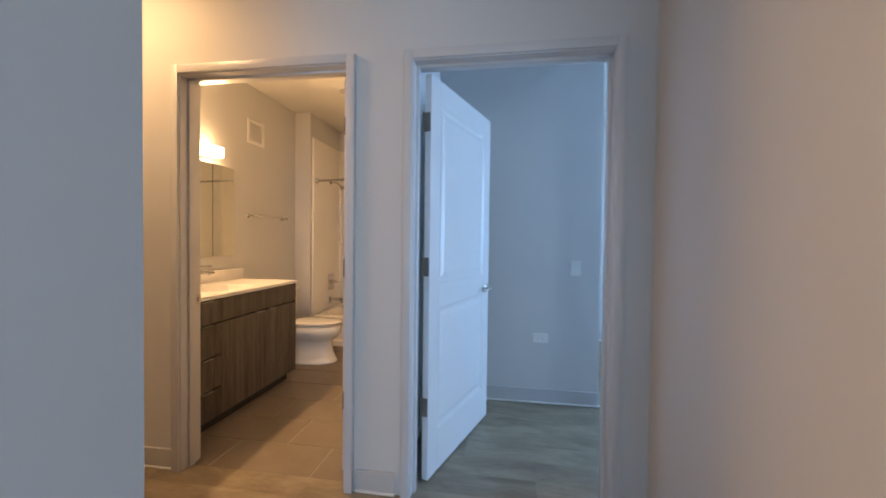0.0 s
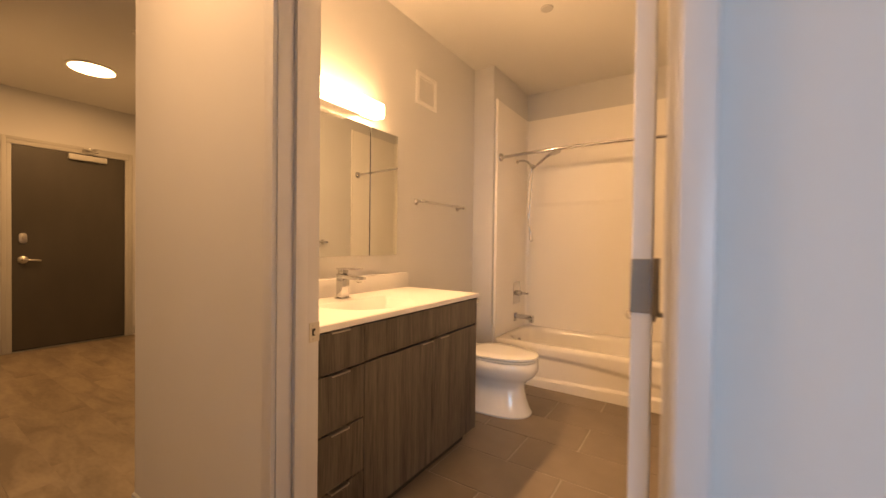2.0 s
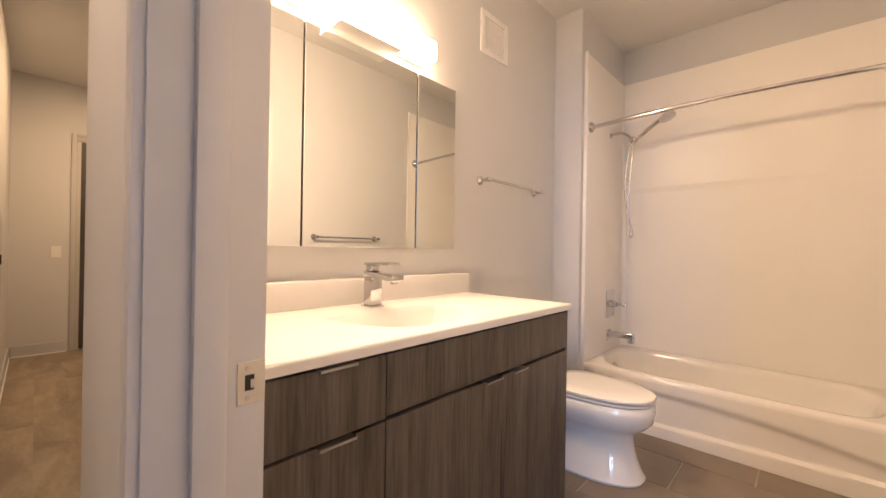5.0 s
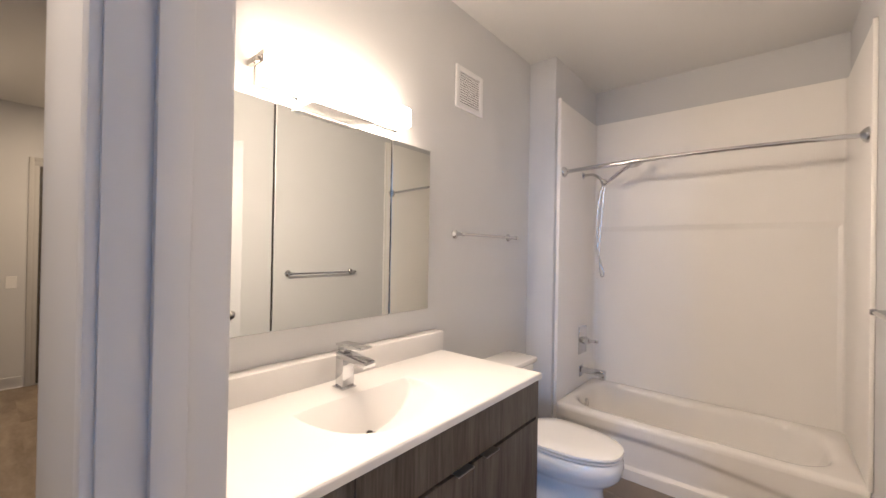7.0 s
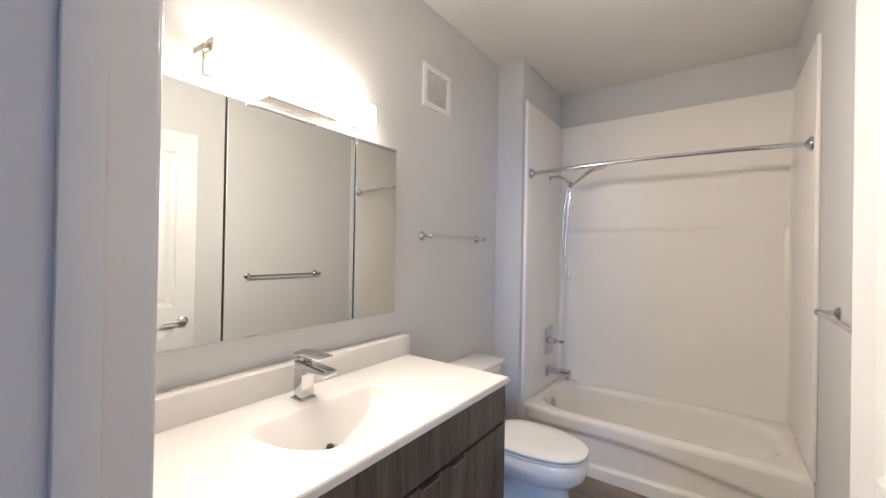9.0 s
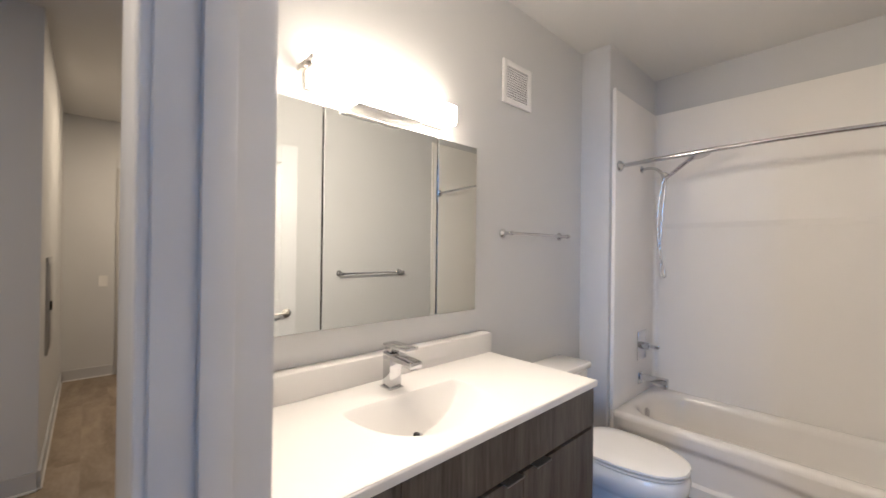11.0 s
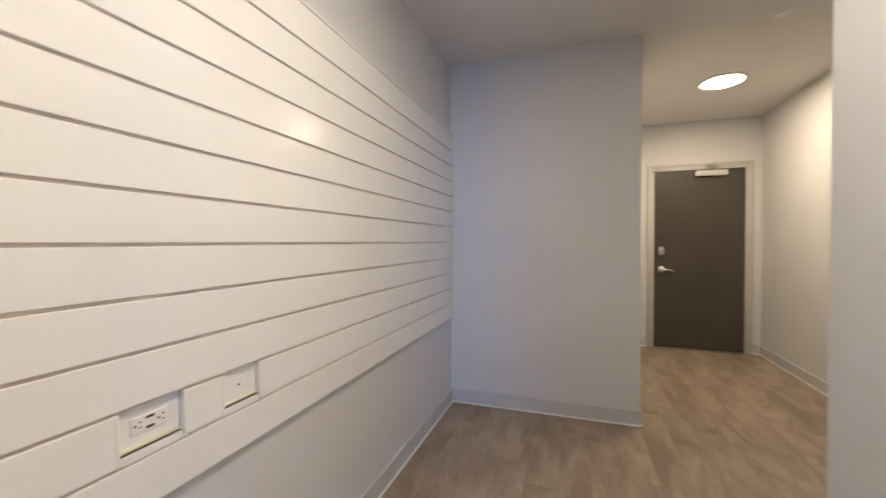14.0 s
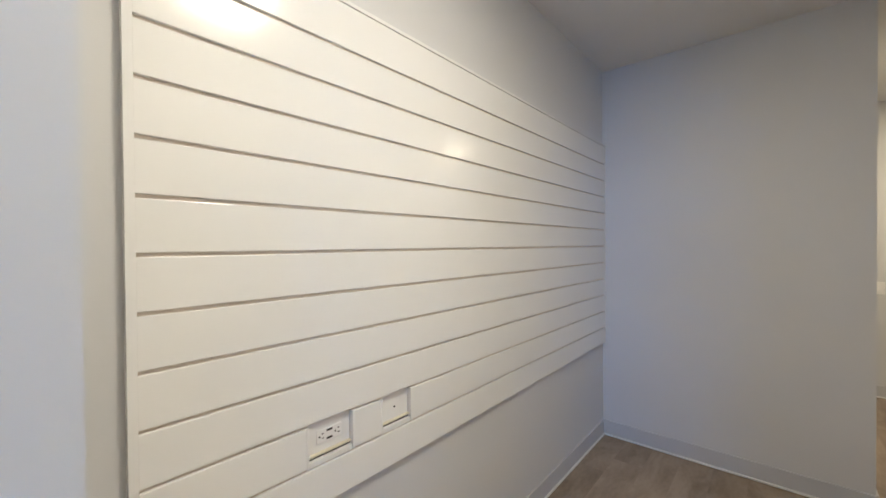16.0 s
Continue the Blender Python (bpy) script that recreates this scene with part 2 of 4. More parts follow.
def wall_x(name, y0, y1, x0, x1, holes, label):
    """A wall along x with door openings (x0, x1, head)."""
    bms, x = [], x0
    for a, b, h in holes:
        bms += [bx(x, a, y0, y1, 0, H), bx(a, b, y0, y1, h, H)]
        x = b
    bms.append(bx(x, x1, y0, y1, 0, H))
    bm = join(*bms)
    bmesh.ops.remove_doubles(bm, verts=bm.verts[:], dist=1e-5)
    return setting(name, bm, WALL, label)


wall_x("wall_doors", YD, YB, HX, 1.20, [(BL - 0.012, BR + 0.012, HEAD + 0.012), (DL - 0.012, DR + 0.012, HEAD + 0.012)], "light grey painted wall with two doorways")
setting("wall_bath_mirror_side", bx(HX, WX, YB, 5.45, 0, H), WALL, "light grey painted wall of the bathroom")
setting("wall_bath_chase", bx(WX, TX0 - 0.001, CHY, 5.45, 0, H), WALL, "grey painted pier beside the bathtub")
setting("wall_bath_towel_side", bx(RX, -0.122, YB, 5.45, 0, H), WALL, "light grey painted wall behind the bath door")
setting("wall_bath_end", bx(TX0 - 0.001, RX, 5.345, 5.45, 0, H), WALL, "grey painted wall above the bathtub")
setting("wall_nook_back", bx(-3.85, -0.836, 0.25, 0.375, 0, H), WALL, "grey painted wall behind the slat panel")
setting("wall_nook_end", bx(-3.97, -3.85, 0.25, 1.80, 0, H), WALL, "grey painted end wall of the nook")
setting("wall_pier", bx(-0.836, -0.172, 0.25, 0.87, 0, H), WALL, "grey painted wall end beside the nook")
setting("wall_living_side", bx(-0.29, -0.172, -4.0, 0.25, 0, H), WALL, "grey painted wall")
setting("wall_living_right", bx(1.20, 1.33, 0.15, YB, 0, H), WALL, "grey painted wall")
setting("wall_living_return", bx(1.20, 4.62, 0.03, 0.15, 0, H), WALL, "grey painted living room wall")
setting("wall_living_end", bx(4.50, 4.62, -4.0, 0.03, 0, H), WALL, "grey painted living room wall")
bm = join(bx(-0.172, 4.62, -4.12, -4.0, 0, 0.25), bx(-0.172, 4.62, -4.12, -4.0, 2.6, H), bx(-0.172, 0.80, -4.12, -4.0, 0.25, 2.6), bx(3.40, 4.62, -4.12, -4.0, 0.25, 2.6))
setting("wall_living_window", bm, WALL, "living room wall round a wide window")
setting("wall_hall_left", bx(-6.24, -3.97, 1.68, 1.80, 0, H), WALL, "painted hall wall with a panel cover")
setting("wall_hall_right", bx(-6.24, HX, 3.42, 3.56, 0, H), WALL, "painted hall wall")
setting("wall_hall_end", join(bx(-6.36, -6.24, 1.68, 2.262, 0, H), bx(-6.36, -6.24, 3.302, 3.56, 0, H), bx(-6.36, -6.24, 2.262, 3.302, 2.25, H)), WALL, "painted wall round the entry door")
setting("wall_bed_pier", bx(-0.12, 1.28, 3.36, 3.48, 0, H), WALL, "grey painted wall with a switch and an outlet")
setting("wall_bed_side", bx(-0.12, 0.0, YB, 3.36, 0, H), WALL, "plain grey wall")
setting("wall_bed_left", bx(-0.12, 0.0, 3.48, 5.62, 0, H), WALL, "plain grey wall")
setting("wall_bed_far", bx(0.0, 5.2, 5.5, 5.62, 0, H + 0.2), WALL, "plain grey bedroom wall")
setting("wall_bed_near", bx(1.33, 5.2, 2.07, YB, 0, H + 0.2), WALL, "plain grey bedroom wall")
bm = join(bx(5.2, 5.32, 2.07, 5.62, 0, 0.5), bx(5.2, 5.32, 2.07, 5.62, 2.45, 3.0), bx(5.2, 5.32, 2.07, 2.3, 0.5, 2.45), bx(5.2, 5.32, 4.4, 5.62, 0.5, 2.45))
setting("wall_bed_window", bm, WALL, "bedroom wall round a wide window")
setting("ceiling", join(bx(-6.36, 1.33, 0.25, 5.45, H, H + 0.1), bx(-0.29, 4.62, -4.12, 0.25, H, H + 0.1), bx(1.33, 5.32, 2.07, 5.62, 2.98, 3.08), bx(-0.12, 1.33, 5.45, 5.62, H, H + 0.1)), CEIL, "flat off-white painted ceiling", "ceiling")


def window(name, bm_frame, glass, loc, label):
    w = thing(name, loc, label, "window", kind="structure")
    part("window_frame", bm_frame, TRIM, w)
    part("pane", glass, SKYGLASS, w, "bright daylit pane")


window("window_1", join(bx(0.80, 0.85, -4.08, -4.02, 0.25, 2.6), bx(3.35, 3.40, -4.08, -4.02, 0.25, 2.6), bx(0.85, 3.35, -4.08, -4.02, 2.55, 2.6), bx(0.85, 3.35, -4.08, -4.02, 0.25, 0.3)),
       bx(0.85, 3.35, -4.065, -4.05, 0.3, 2.55), (2.10, -4.06, 0.25), "wide living room window in daylight")
window("window_2", join(bx(5.22, 5.28, 2.3, 2.36, 0.5, 2.45), bx(5.22, 5.28, 4.34, 4.4, 0.5, 2.45), bx(5.22, 5.28, 2.36, 4.34, 2.39, 2.45), bx(5.22, 5.28, 2.36, 4.34, 0.5, 0.56)),
       bx(5.245, 5.26, 2.36, 4.34, 0.56, 2.39), (5.25, 3.35, 0.5), "wide bedroom window in daylight")


def baseboard(p, q, n, tile=False):
    """A painted board with a white caulk line along its foot, from p to q, facing n."""
    (x0, y0), (x1, y1) = p, q
    t, s = 0.013, 0.020
    ax, ay = min(x0, x1), min(y0, y1)
    bx1, by1 = max(x0, x1), max(y0, y1)

    def box(d, z0, z1, b):
        return bx(ax + min(0, n[0] * d), bx1 + max(0, n[0] * d), ay + min(0, n[1] * d), by1 + max(0, n[1] * d), z0, z1, b, 1)
    if tile:
        ob = thing("baseboard", ((x0 + x1) / 2, (y0 + y1) / 2, 0), "taupe tile base along the bathroom wall", "baseboard", kind="structure")
        part("board", box(0.010, 0.002, 0.100, 0.002), TILE, ob, smooth=False)
        return
    ob = thing("baseboard", ((x0 + x1) / 2, (y0 + y1) / 2, 0), "grey painted baseboard with a white foot line", "baseboard", kind="structure")
    part("board", box(t, 0.014, 0.115, 0.003), BASEP, ob, smooth=False)
    part("foot_line", box(s, 0.001, 0.014, 0.003), SHOE, ob, "white caulked foot line", smooth=False)


for p, q, n in (((-3.83, 0.375), (-0.836, 0.375), (0, 1)), ((-3.85, 0.375), (-3.85, 1.80), (1, 0)), ((-0.836, 0.395), (-0.836, 0.85), (-1, 0)),
                ((-0.836, 0.87), (-0.172, 0.87), (0, 1)), ((-0.172, -3.9), (-0.172, 0.87), (1, 0)), ((1.20, 0.15), (1.20, YD), (-1, 0)),
                ((HX, YD), (BL - 0.05, YD), (0, -1)), ((BR + 0.06, YD), (DL - 0.08, YD), (0, -1)), ((DR + 0.07, YD), (1.18, YD), (0, -1)),
                ((HX, YD), (HX, 3.40), (-1, 0)), ((-6.22, 3.42), (HX, 3.42), (0, -1)), ((-6.22, 1.80), (-3.85, 1.80), (0, 1)),
                ((-6.24, 1.82), (-6.24, 2.21), (1, 0)), ((-6.24, 3.35), (-6.24, 3.40), (1, 0)),
                ((0.0, 3.36), (1.28, 3.36), (0, -1)), ((1.28, 3.36), (1.28, 3.48), (1, 0)), ((0.02, 5.5), (5.2, 5.5), (0, -1))):
    baseboard(p, q, n)

for p, q, n in (((WX, 3.51), (WX, CHY - 0.005), (1, 0)), ((RX, 2.3), (RX, 4.57), (-1, 0)), ((WX + 0.012, CHY), (TX0 - 0.003, CHY), (0, -1))):
    baseboard(p, q, n, tile=True)

# ---- doorways ----


def door_frame(name, x0, x1, label):
    """A steel door frame in the wall along x: flat faces on both sides, reveals, a stop all round."""
    f = thing(name, ((x0 + x1) / 2, (YD + YB) / 2, 0), label, "door frame", kind="structure")
    w, top = 0.050, HEAD + 0.050
    for y0, y1 in ((YD - 0.032, YD + 0.002), (YB - 0.002, YB + 0.014)):
        part("face_left", bx(x0 - w, x0 - 0.006, y0, y1, 0, top, 0.003), FRAMEP, f)
        part("face_right", bx(x1 + 0.006, x1 + w, y0, y1, 0, top, 0.003), FRAMEP, f)
        part("face_head", bx(x0 - 0.006, x1 + 0.006, y0, y1, HEAD + 0.006, top, 0.003), FRAMEP, f)
    y0, y1 = YD - 0.019, YB + 0.008
    part("jamb_left", bx(x0 - 0.012, x0, y0, y1, 0, HEAD, 0.002), FRAMEP, f)
    part("jamb_right", bx(x1, x1 + 0.012, y0, y1, 0, HEAD, 0.002), FRAMEP, f)
    part("jamb_head", bx(x0 - 0.012, x1 + 0.012, y0, y1, HEAD, HEAD + 0.012, 0.002), FRAMEP, f)
    s0, s1 = YD + 0.031, YD + 0.071
    part("stop_left", bx(x0 - 0.001, x0 + 0.014, s0, s1, 0, HEAD, 0.002), FRAMEP, f)
    part("stop_right", bx(x1 - 0.014, x1 + 0.001, s0, s1, 0, HEAD, 0.002), FRAMEP, f)
    part("stop_head", bx(x0, x1, s0, s1, HEAD - 0.014, HEAD + 0.001, 0.002), FRAMEP, f)
    return f


bath_frame = door_frame("door_frame_1", BL, BR, "painted steel door frame of the bathroom")
bed_frame = door_frame("door_frame_2", DL, DR, "painted steel door frame of the bedroom")


def strike_plate(parent, x, y, z):
    """A nickel plate with a latch hole, on the jamb."""
    bm = join(bx(x, x + 0.002, y - 0.016, y + 0.022, z - 0.030, z - 0.011, 0.0008, 1), bx(x, x + 0.002, y - 0.016, y + 0.022, z + 0.011, z + 0.030, 0.0008, 1),
              bx(x, x + 0.002, y - 0.016, y - 0.006, z - 0.012, z + 0.012), bx(x, x + 0.002, y + 0.007, y + 0.022, z - 0.012, z + 0.012))
    p = part("strike_plate", bm, NICKEL, parent, "satin nickel strike plate", smooth=False)
    part("latch_hole", bx(x - 0.0005, x + 0.001, y - 0.007, y + 0.008, z - 0.012, z + 0.012), DARK, p)
    part("latch_tongue", bx(x + 0.0005, x + 0.0018, y + 0.002, y + 0.0075, z - 0.008, z + 0.004, 0.0004, 1), NICKEL, p)
    for dz in (-0.021, 0.021):
        part("screw", disc((x + 0.0018, y - 0.002, z + dz), (1, 0, 0), [(0.004, 0), (0.0035, 0.001), (0.001, 0.0012)], 10), STEEL, p)


strike_plate(bath_frame, BL, 2.178, 0.935)


def lever_set(parent, x, y, z, side, toward, name="door_handle"):
    """A rose and a lever on the door face whose normal is side along local y, pointing toward along x."""
    h = part(name, disc((x, y, z), (0, side, 0), [(0.031, 0), (0.031, 0.007), (0.027, 0.011), (0.012, 0.013), (0.011, 0.045), (0.009, 0.047)]), NICKEL, parent, "satin nickel lever")
    pts = smooth_line([(x - toward * 0.006, y + side * 0.044, z), (x + toward * 0.03, y + side * 0.05, z + 0.002), (x + toward * 0.08, y + side * 0.047, z), (x + toward * 0.115, y + side * 0.036, z - 0.004)], 5)
    part("lever", tube(pts, [0.0095] * 6 + [0.008] * (len(pts) - 8) + [0.007, 0.005], 10), NICKEL, h)


def panel_door(name, w, hinge, angle, label, pin_y, heights):
    """A moulded two-panel door, built in its own plane (width along x from the hinge, thickness along y) and swung open."""
    d = thing(name, (0, 0, 0), label, "door")
    t, top, z0 = 0.035, HEAD - 0.004, 0.010
    stile, mid0, mid1, bot, head = 0.115, 0.92, 1.05, 0.24, top - 0.13
    parts = [bx(0.002, stile, 0, t, z0, top, 0.002), bx(w - stile, w - 0.002, 0, t, z0, top, 0.002)]
    for a, b in ((z0, bot), (mid0, mid1), (head, top)):
        parts.append(bx(stile, w - stile, 0, t, a, b, 0.001, 1))
    part("leaf", join(*parts), DOORP, d, smooth=False)
    for a, b in ((bot, mid0), (mid1, head)):
        x0, x1 = stile, w - stile
        core = bx(x0, x1, 0.010, t - 0.010, a, b)
        raised = []
        for y, s in ((0.010, -1), (t - 0.010, 1)):
            def ring(m, h):
                return [(x0 + m, y + s * h, a + m), (x1 - m, y + s * h, a + m), (x1 - m, y + s * h, b - m), (x0 + m, y + s * h, b - m)]
            field = loft([ring(0.0, 0.0098), ring(0.012, 0.004), ring(0.026, 0.001), ring(0.034, 0.001), ring(0.062, 0.0065), ring(0.064, 0.0065)], caps=False)
            inner = [q for q in field.verts if abs(q.co.y - (y + s * 0.0065)) < 1e-6 and x0 + 0.0635 < q.co.x < x1 - 0.0635 and a + 0.0635 < q.co.z < b - 0.0635]
            bmesh.ops.contextual_create(field, geom=inner)
            raised.append(field)
        part("panel", join(core, *raised), DOORP, d, smooth=False)
    lever_set(d, w - 0.07, t, 0.955, 1, -1)
    lever_set(d, w - 0.07, 0, 0.955, -1, -1)
    part("latch_plate", bx(w - 0.003, w - 0.001, 0.006, t - 0.006, 0.93, 0.98), NICKEL, d)
    for z in heights:
        hg = part("hinge", bx(-0.0005, 0.0025, 0.003, t + 0.001, z - 0.05, z + 0.05, 0.001, 1), HINGE, d, "satin nickel butt hinge")
        part("pin", tube([(0.0, pin_y, z - 0.052), (0.0, pin_y, z + 0.052)], 0.006), HINGE, hg)
        for dz in (-0.03, 0.0, 0.03):
            part("screw", disc((0.0, 0.02 + (0.006 if dz else -0.004), z + dz), (-1, 0, 0), [(0.004, 0), (0.0035, 0.0012), (0.001, 0.0014)], 8), HINGE, hg)
    d.matrix_world = pose(*hinge, 0, 0, angle)
    return d


panel_door("door_1", 0.915, (-0.300, 2.214, 0), 94.5, "white moulded two-panel bathroom door, standing open", -0.006, (0.40, 1.135, 1.91))
panel_door("door_2", 0.900, (0.148, 2.198, 0), 72.0, "white moulded two-panel bedroom door, half open", 0.041, (0.40, 1.150, 1.912))
for x, fr in ((BR, bath_frame), (DL, bed_frame)):
    for z in (0.40, 1.135, 1.91):
        s = -1 if fr is bath_frame else 1
        leaf = part("hinge_leaf", bx(min(x, x + s * 0.0025), max(x, x + s * 0.0025), YB - 0.032, YB + 0.004, z - 0.05, z + 0.05, 0.0008, 1), HINGE, fr, smooth=False)
        for dy, dz in ((-0.020, -0.034), (-0.008, 0.0), (-0.020, 0.034)):
            part("screw", disc((x + s * 0.0024, YB + dy, z + dz), (s, 0, 0), [(0.0045, 0), (0.004, 0.0008), (0.0015, 0.0010)], 10), STEEL, leaf)

# ---- entry door ----
ef = thing("door_frame_3", (-6.24, 2.78, 0), "white painted steel frame of the entry door", "door frame", kind="structure")
for a, b in ((2.262, 2.302), (3.262, 3.302)):
    part("jamb", bx(-6.35, -6.226, a, b, 0, 2.205, 0.003), ENTRYF, ef)
part("head", bx(-6.35, -6.226, 2.262, 3.302, 2.205, 2.25, 0.003), ENTRYF, ef)
for a, b in ((2.226, 2.263), (3.301, 3.338)):
    part("casing", bx(-6.238, -6.222, a, b, 0, 2.286, 0.003), ENTRYF, ef)
part("casing", bx(-6.238, -6.222, 2.263, 3.301, 2.249, 2.286, 0.003), ENTRYF, ef)
ed = thing("entry_door", (-6.25, 2.78, 0), "dark brown flush entry door with closer, closed", "door")
part("leaf", bx(-6.285, -6.240, 2.305, 3.259, 0.012, 2.202, 0.002), ENTRY, ed, smooth=False)
part("sweep", bx(-6.2395, -6.232, 2.31, 3.255, 0.006, 0.028, 0.002), DARK, ed, "dark door sweep")
db = part("deadbolt", slab([(2.383 + 0.033 * math.copysign(abs(math.cos(a)) ** 0.7, math.cos(a)), 1.215 + 0.055 * math.copysign(abs(math.sin(a)) ** 0.7, math.sin(a))) for a in (2 * math.pi * k / 28 for k in range(28))], 0, 0.018, 0.004), STEEL, ed, "brushed oval deadbolt cover")
db.data.transform(Matrix.Translation(-ORIGIN[ed]) @ Matrix(((0, 0, 1, -6.24), (1, 0, 0, 0), (0, 1, 0, 0), (0, 0, 0, 1))) @ Matrix.Translation(ORIGIN[ed]))
part("thumbturn", bx(-6.222, -6.205, 2.376, 2.390, 1.195, 1.235, 0.003), NICKEL, db)
rose = part("rose", disc((-6.24, 2.385, 0.985), (1, 0, 0), [(0.042, 0), (0.042, 0.006), (0.036, 0.014), (0.016, 0.02), (0.014, 0.05), (0.010, 0.054)], 28), NICKEL, ed, "satin nickel rose")
part("lever", tube(smooth_line([(-6.192, 2.375, 0.985), (-6.19, 2.42, 0.984), (-6.192, 2.48, 0.98), (-6.20, 2.515, 0.975)], 5), 0.0095, 10), NICKEL, rose)
cl = part("closer", bx(-6.24, -6.19, 2.735, 3.075, 2.125, 2.19, 0.006), CLOSER, ed, "pale grey painted door closer body")
part("arm", tube([(-6.20, 2.93, 2.19), (-6.20, 2.93, 2.21), (-6.12, 2.98, 2.225), (-6.17, 2.85, 2.26)], 0.008, 8), STEEL, cl)
part("arm", tube([(-6.17, 2.85, 2.262), (-6.15, 2.91, 2.272), (-6.225, 2.94, 2.265)], 0.007, 8), STEEL, cl)
part("shoe", bx(-6.226, -6.205, 2.88, 2.99, 2.25, 2.275, 0.003), STEEL, cl)
for z in (0.30, 1.15, 2.03):
    part("hinge", join(bx(-6.238, -6.222, 3.259, 3.266, z - 0.056, z + 0.056), tube([(-6.228, 3.263, z - 0.058), (-6.228, 3.263, z + 0.058)], 0.007)), STEEL, ed, "steel butt hinge")
single("threshold", bx(-6.35, -6.20, 2.302, 3.262, 0.006, 0.014, 0.003), STEEL, (-6.27, 2.78, 0.006), "low metal threshold under the entry door", "threshold")


def wall_plate(name, c, n, w, h, label, holes="switch", group=""):
    """A plastic wall plate centred at c, facing n (an axis)."""
    t = thing(name, c, label, "switch" if holes == "switch" else "outlet", group)
    c = Vector(c)
    ax = Vector((-n[1], n[0], 0))
    n = Vector(n)

    def slabbed(u0, u1, v0, v1, d0, d1, b):
        p, q = c + ax * u0 + n * d0, c + ax * u1 + n * d1
        return bx(min(p.x, q.x), max(p.x, q.x), min(p.y, q.y), max(p.y, q.y), c.z + v0, c.z + v1, b, 1)
    part("cover", slabbed(-w / 2, w / 2, -h / 2, h / 2, 0, 0.006, 0.002), PLAST, t)
    if holes == "switch":
        part("rocker", slabbed(-0.016, 0.016, -0.033, 0.033, 0.006, 0.009, 0.001), PLAST, t, "white rocker")
    else:
        for k in (-0.02, 0.02):
            if w < h:
                r = part("socket", slabbed(-0.016, 0.016, k - 0.014, k + 0.014, 0.006, 0.008, 0.001), PLAST, t)
                part("slot", join(slabbed(-0.008, -0.006, k - 0.004, k + 0.005, 0.0079, 0.0084, 0), slabbed(0.006, 0.008, k - 0.004, k + 0.005, 0.0079, 0.0084, 0)), DARK, r)
            else:
                r = part("socket", slabbed(k - 0.014, k + 0.014, -0.016, 0.016, 0.006, 0.008, 0.001), PLAST, t)
                part("slot", join(slabbed(k - 0.004, k + 0.005, -0.008, -0.006, 0.0079, 0.0084, 0), slabbed(k - 0.004, k + 0.005, 0.006, 0.008, 0.0079, 0.0084, 0)), DARK, r)
    return t


wall_plate("light_switch", (1.095, 3.36, 1.085), (0, -1, 0), 0.075, 0.118, "white rocker switch plate on the grey bedroom wall", group="switches")
wall_plate("wall_outlet", (0.835, 3.36, 0.521), (0, -1, 0), 0.118, 0.075, "white horizontal outlet plate above the baseboard", "outlet")
wall_plate("light_switch", (-6.24, 2.125, 1.04), (1, 0, 0), 0.075, 0.118, "white rocker switch plate beside the entry door", group="switches")

pc = thing("panel_cover", (-4.42, 1.80, 0.70), "grey steel breaker panel cover on the hall wall", "panel cover")
part("frame", bx(-4.62, -4.22, 1.799, 1.812, 0.70, 1.34, 0.003), GREYP, pc)
part("flap", bx(-4.59, -4.25, 1.812, 1.818, 0.74, 1.30, 0.002), GREYP, pc)
part("latch", bx(-4.29, -4.265, 1.818, 1.830, 0.99, 1.05, 0.003), DARK, pc, "dark latch")

# ---- hall and bath ceiling ----
cl = thing("ceiling_light", (-4.95, 2.62, H), "round flush ceiling light, switched on", "ceiling lamp")
part("trim_ring", disc((-4.95, 2.62, H), (0, 0, -1), [(0.185, 0), (0.185, 0.012), (0.172, 0.018), (0.165, 0.016)], 40), PLAST, cl)
part("diffuser", disc((-4.95, 2.62, H - 0.012), (0, 0, -1), [(0.165, 0), (0.165, 0.004), (0.14, 0.009), (0.05, 0.011)], 40), LAMP_ON, cl, "glowing warm diffuser")


def sprinkler(x, y, label, finish_of):
    s = thing("sprinkler", (x, y, H), label, "sprinkler", "ceiling sprinklers")
    part("cover", disc((x, y, H), (0, 0, -1), [(0.042, 0), (0.042, 0.006), (0.038, 0.010), (0.01, 0.011)], 28), finish_of, s)


nl = copy_thing(cl, pose(-1.55, 1.50, H))
tagged(nl, "round flush ceiling light over the nook, switched on", "ceiling lamp")


sprinkler(-3.85, 2.61, "round white sprinkler cover on the hall ceiling", VENT)
sprinkler(-1.10, 3.965, "round grey sprinkler cover on the bathroom ceiling", GREYP)

# ---- slat panel in the nook ----
PX0, PX1, PY, PZ0, PITCH = -3.848, -0.948, 0.397, 0.717, 0.1243
PTOP = PZ0 + 12 * PITCH + 0.025
sp = thing("slat_panel", (-2.4, 0.375, PZ0), "white laminated slat-board panel with dark grooves on the wall", "wall panel")
BZ0, BZ1 = PZ0 + PITCH - 0.004, PZ0 + 2 * PITCH - 0.004
# Boards behind the slats; their colour carries the groove shade.
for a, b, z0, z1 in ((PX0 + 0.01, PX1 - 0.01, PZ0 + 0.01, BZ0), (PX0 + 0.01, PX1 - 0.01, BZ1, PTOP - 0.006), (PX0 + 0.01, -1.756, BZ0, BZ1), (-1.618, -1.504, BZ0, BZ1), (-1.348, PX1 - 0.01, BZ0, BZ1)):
    part("backing", bx(a, b, 0.376, 0.3885, z0, z1), GROOVE, sp, "brown-grey board in the grooves, their shade painted into its tone")
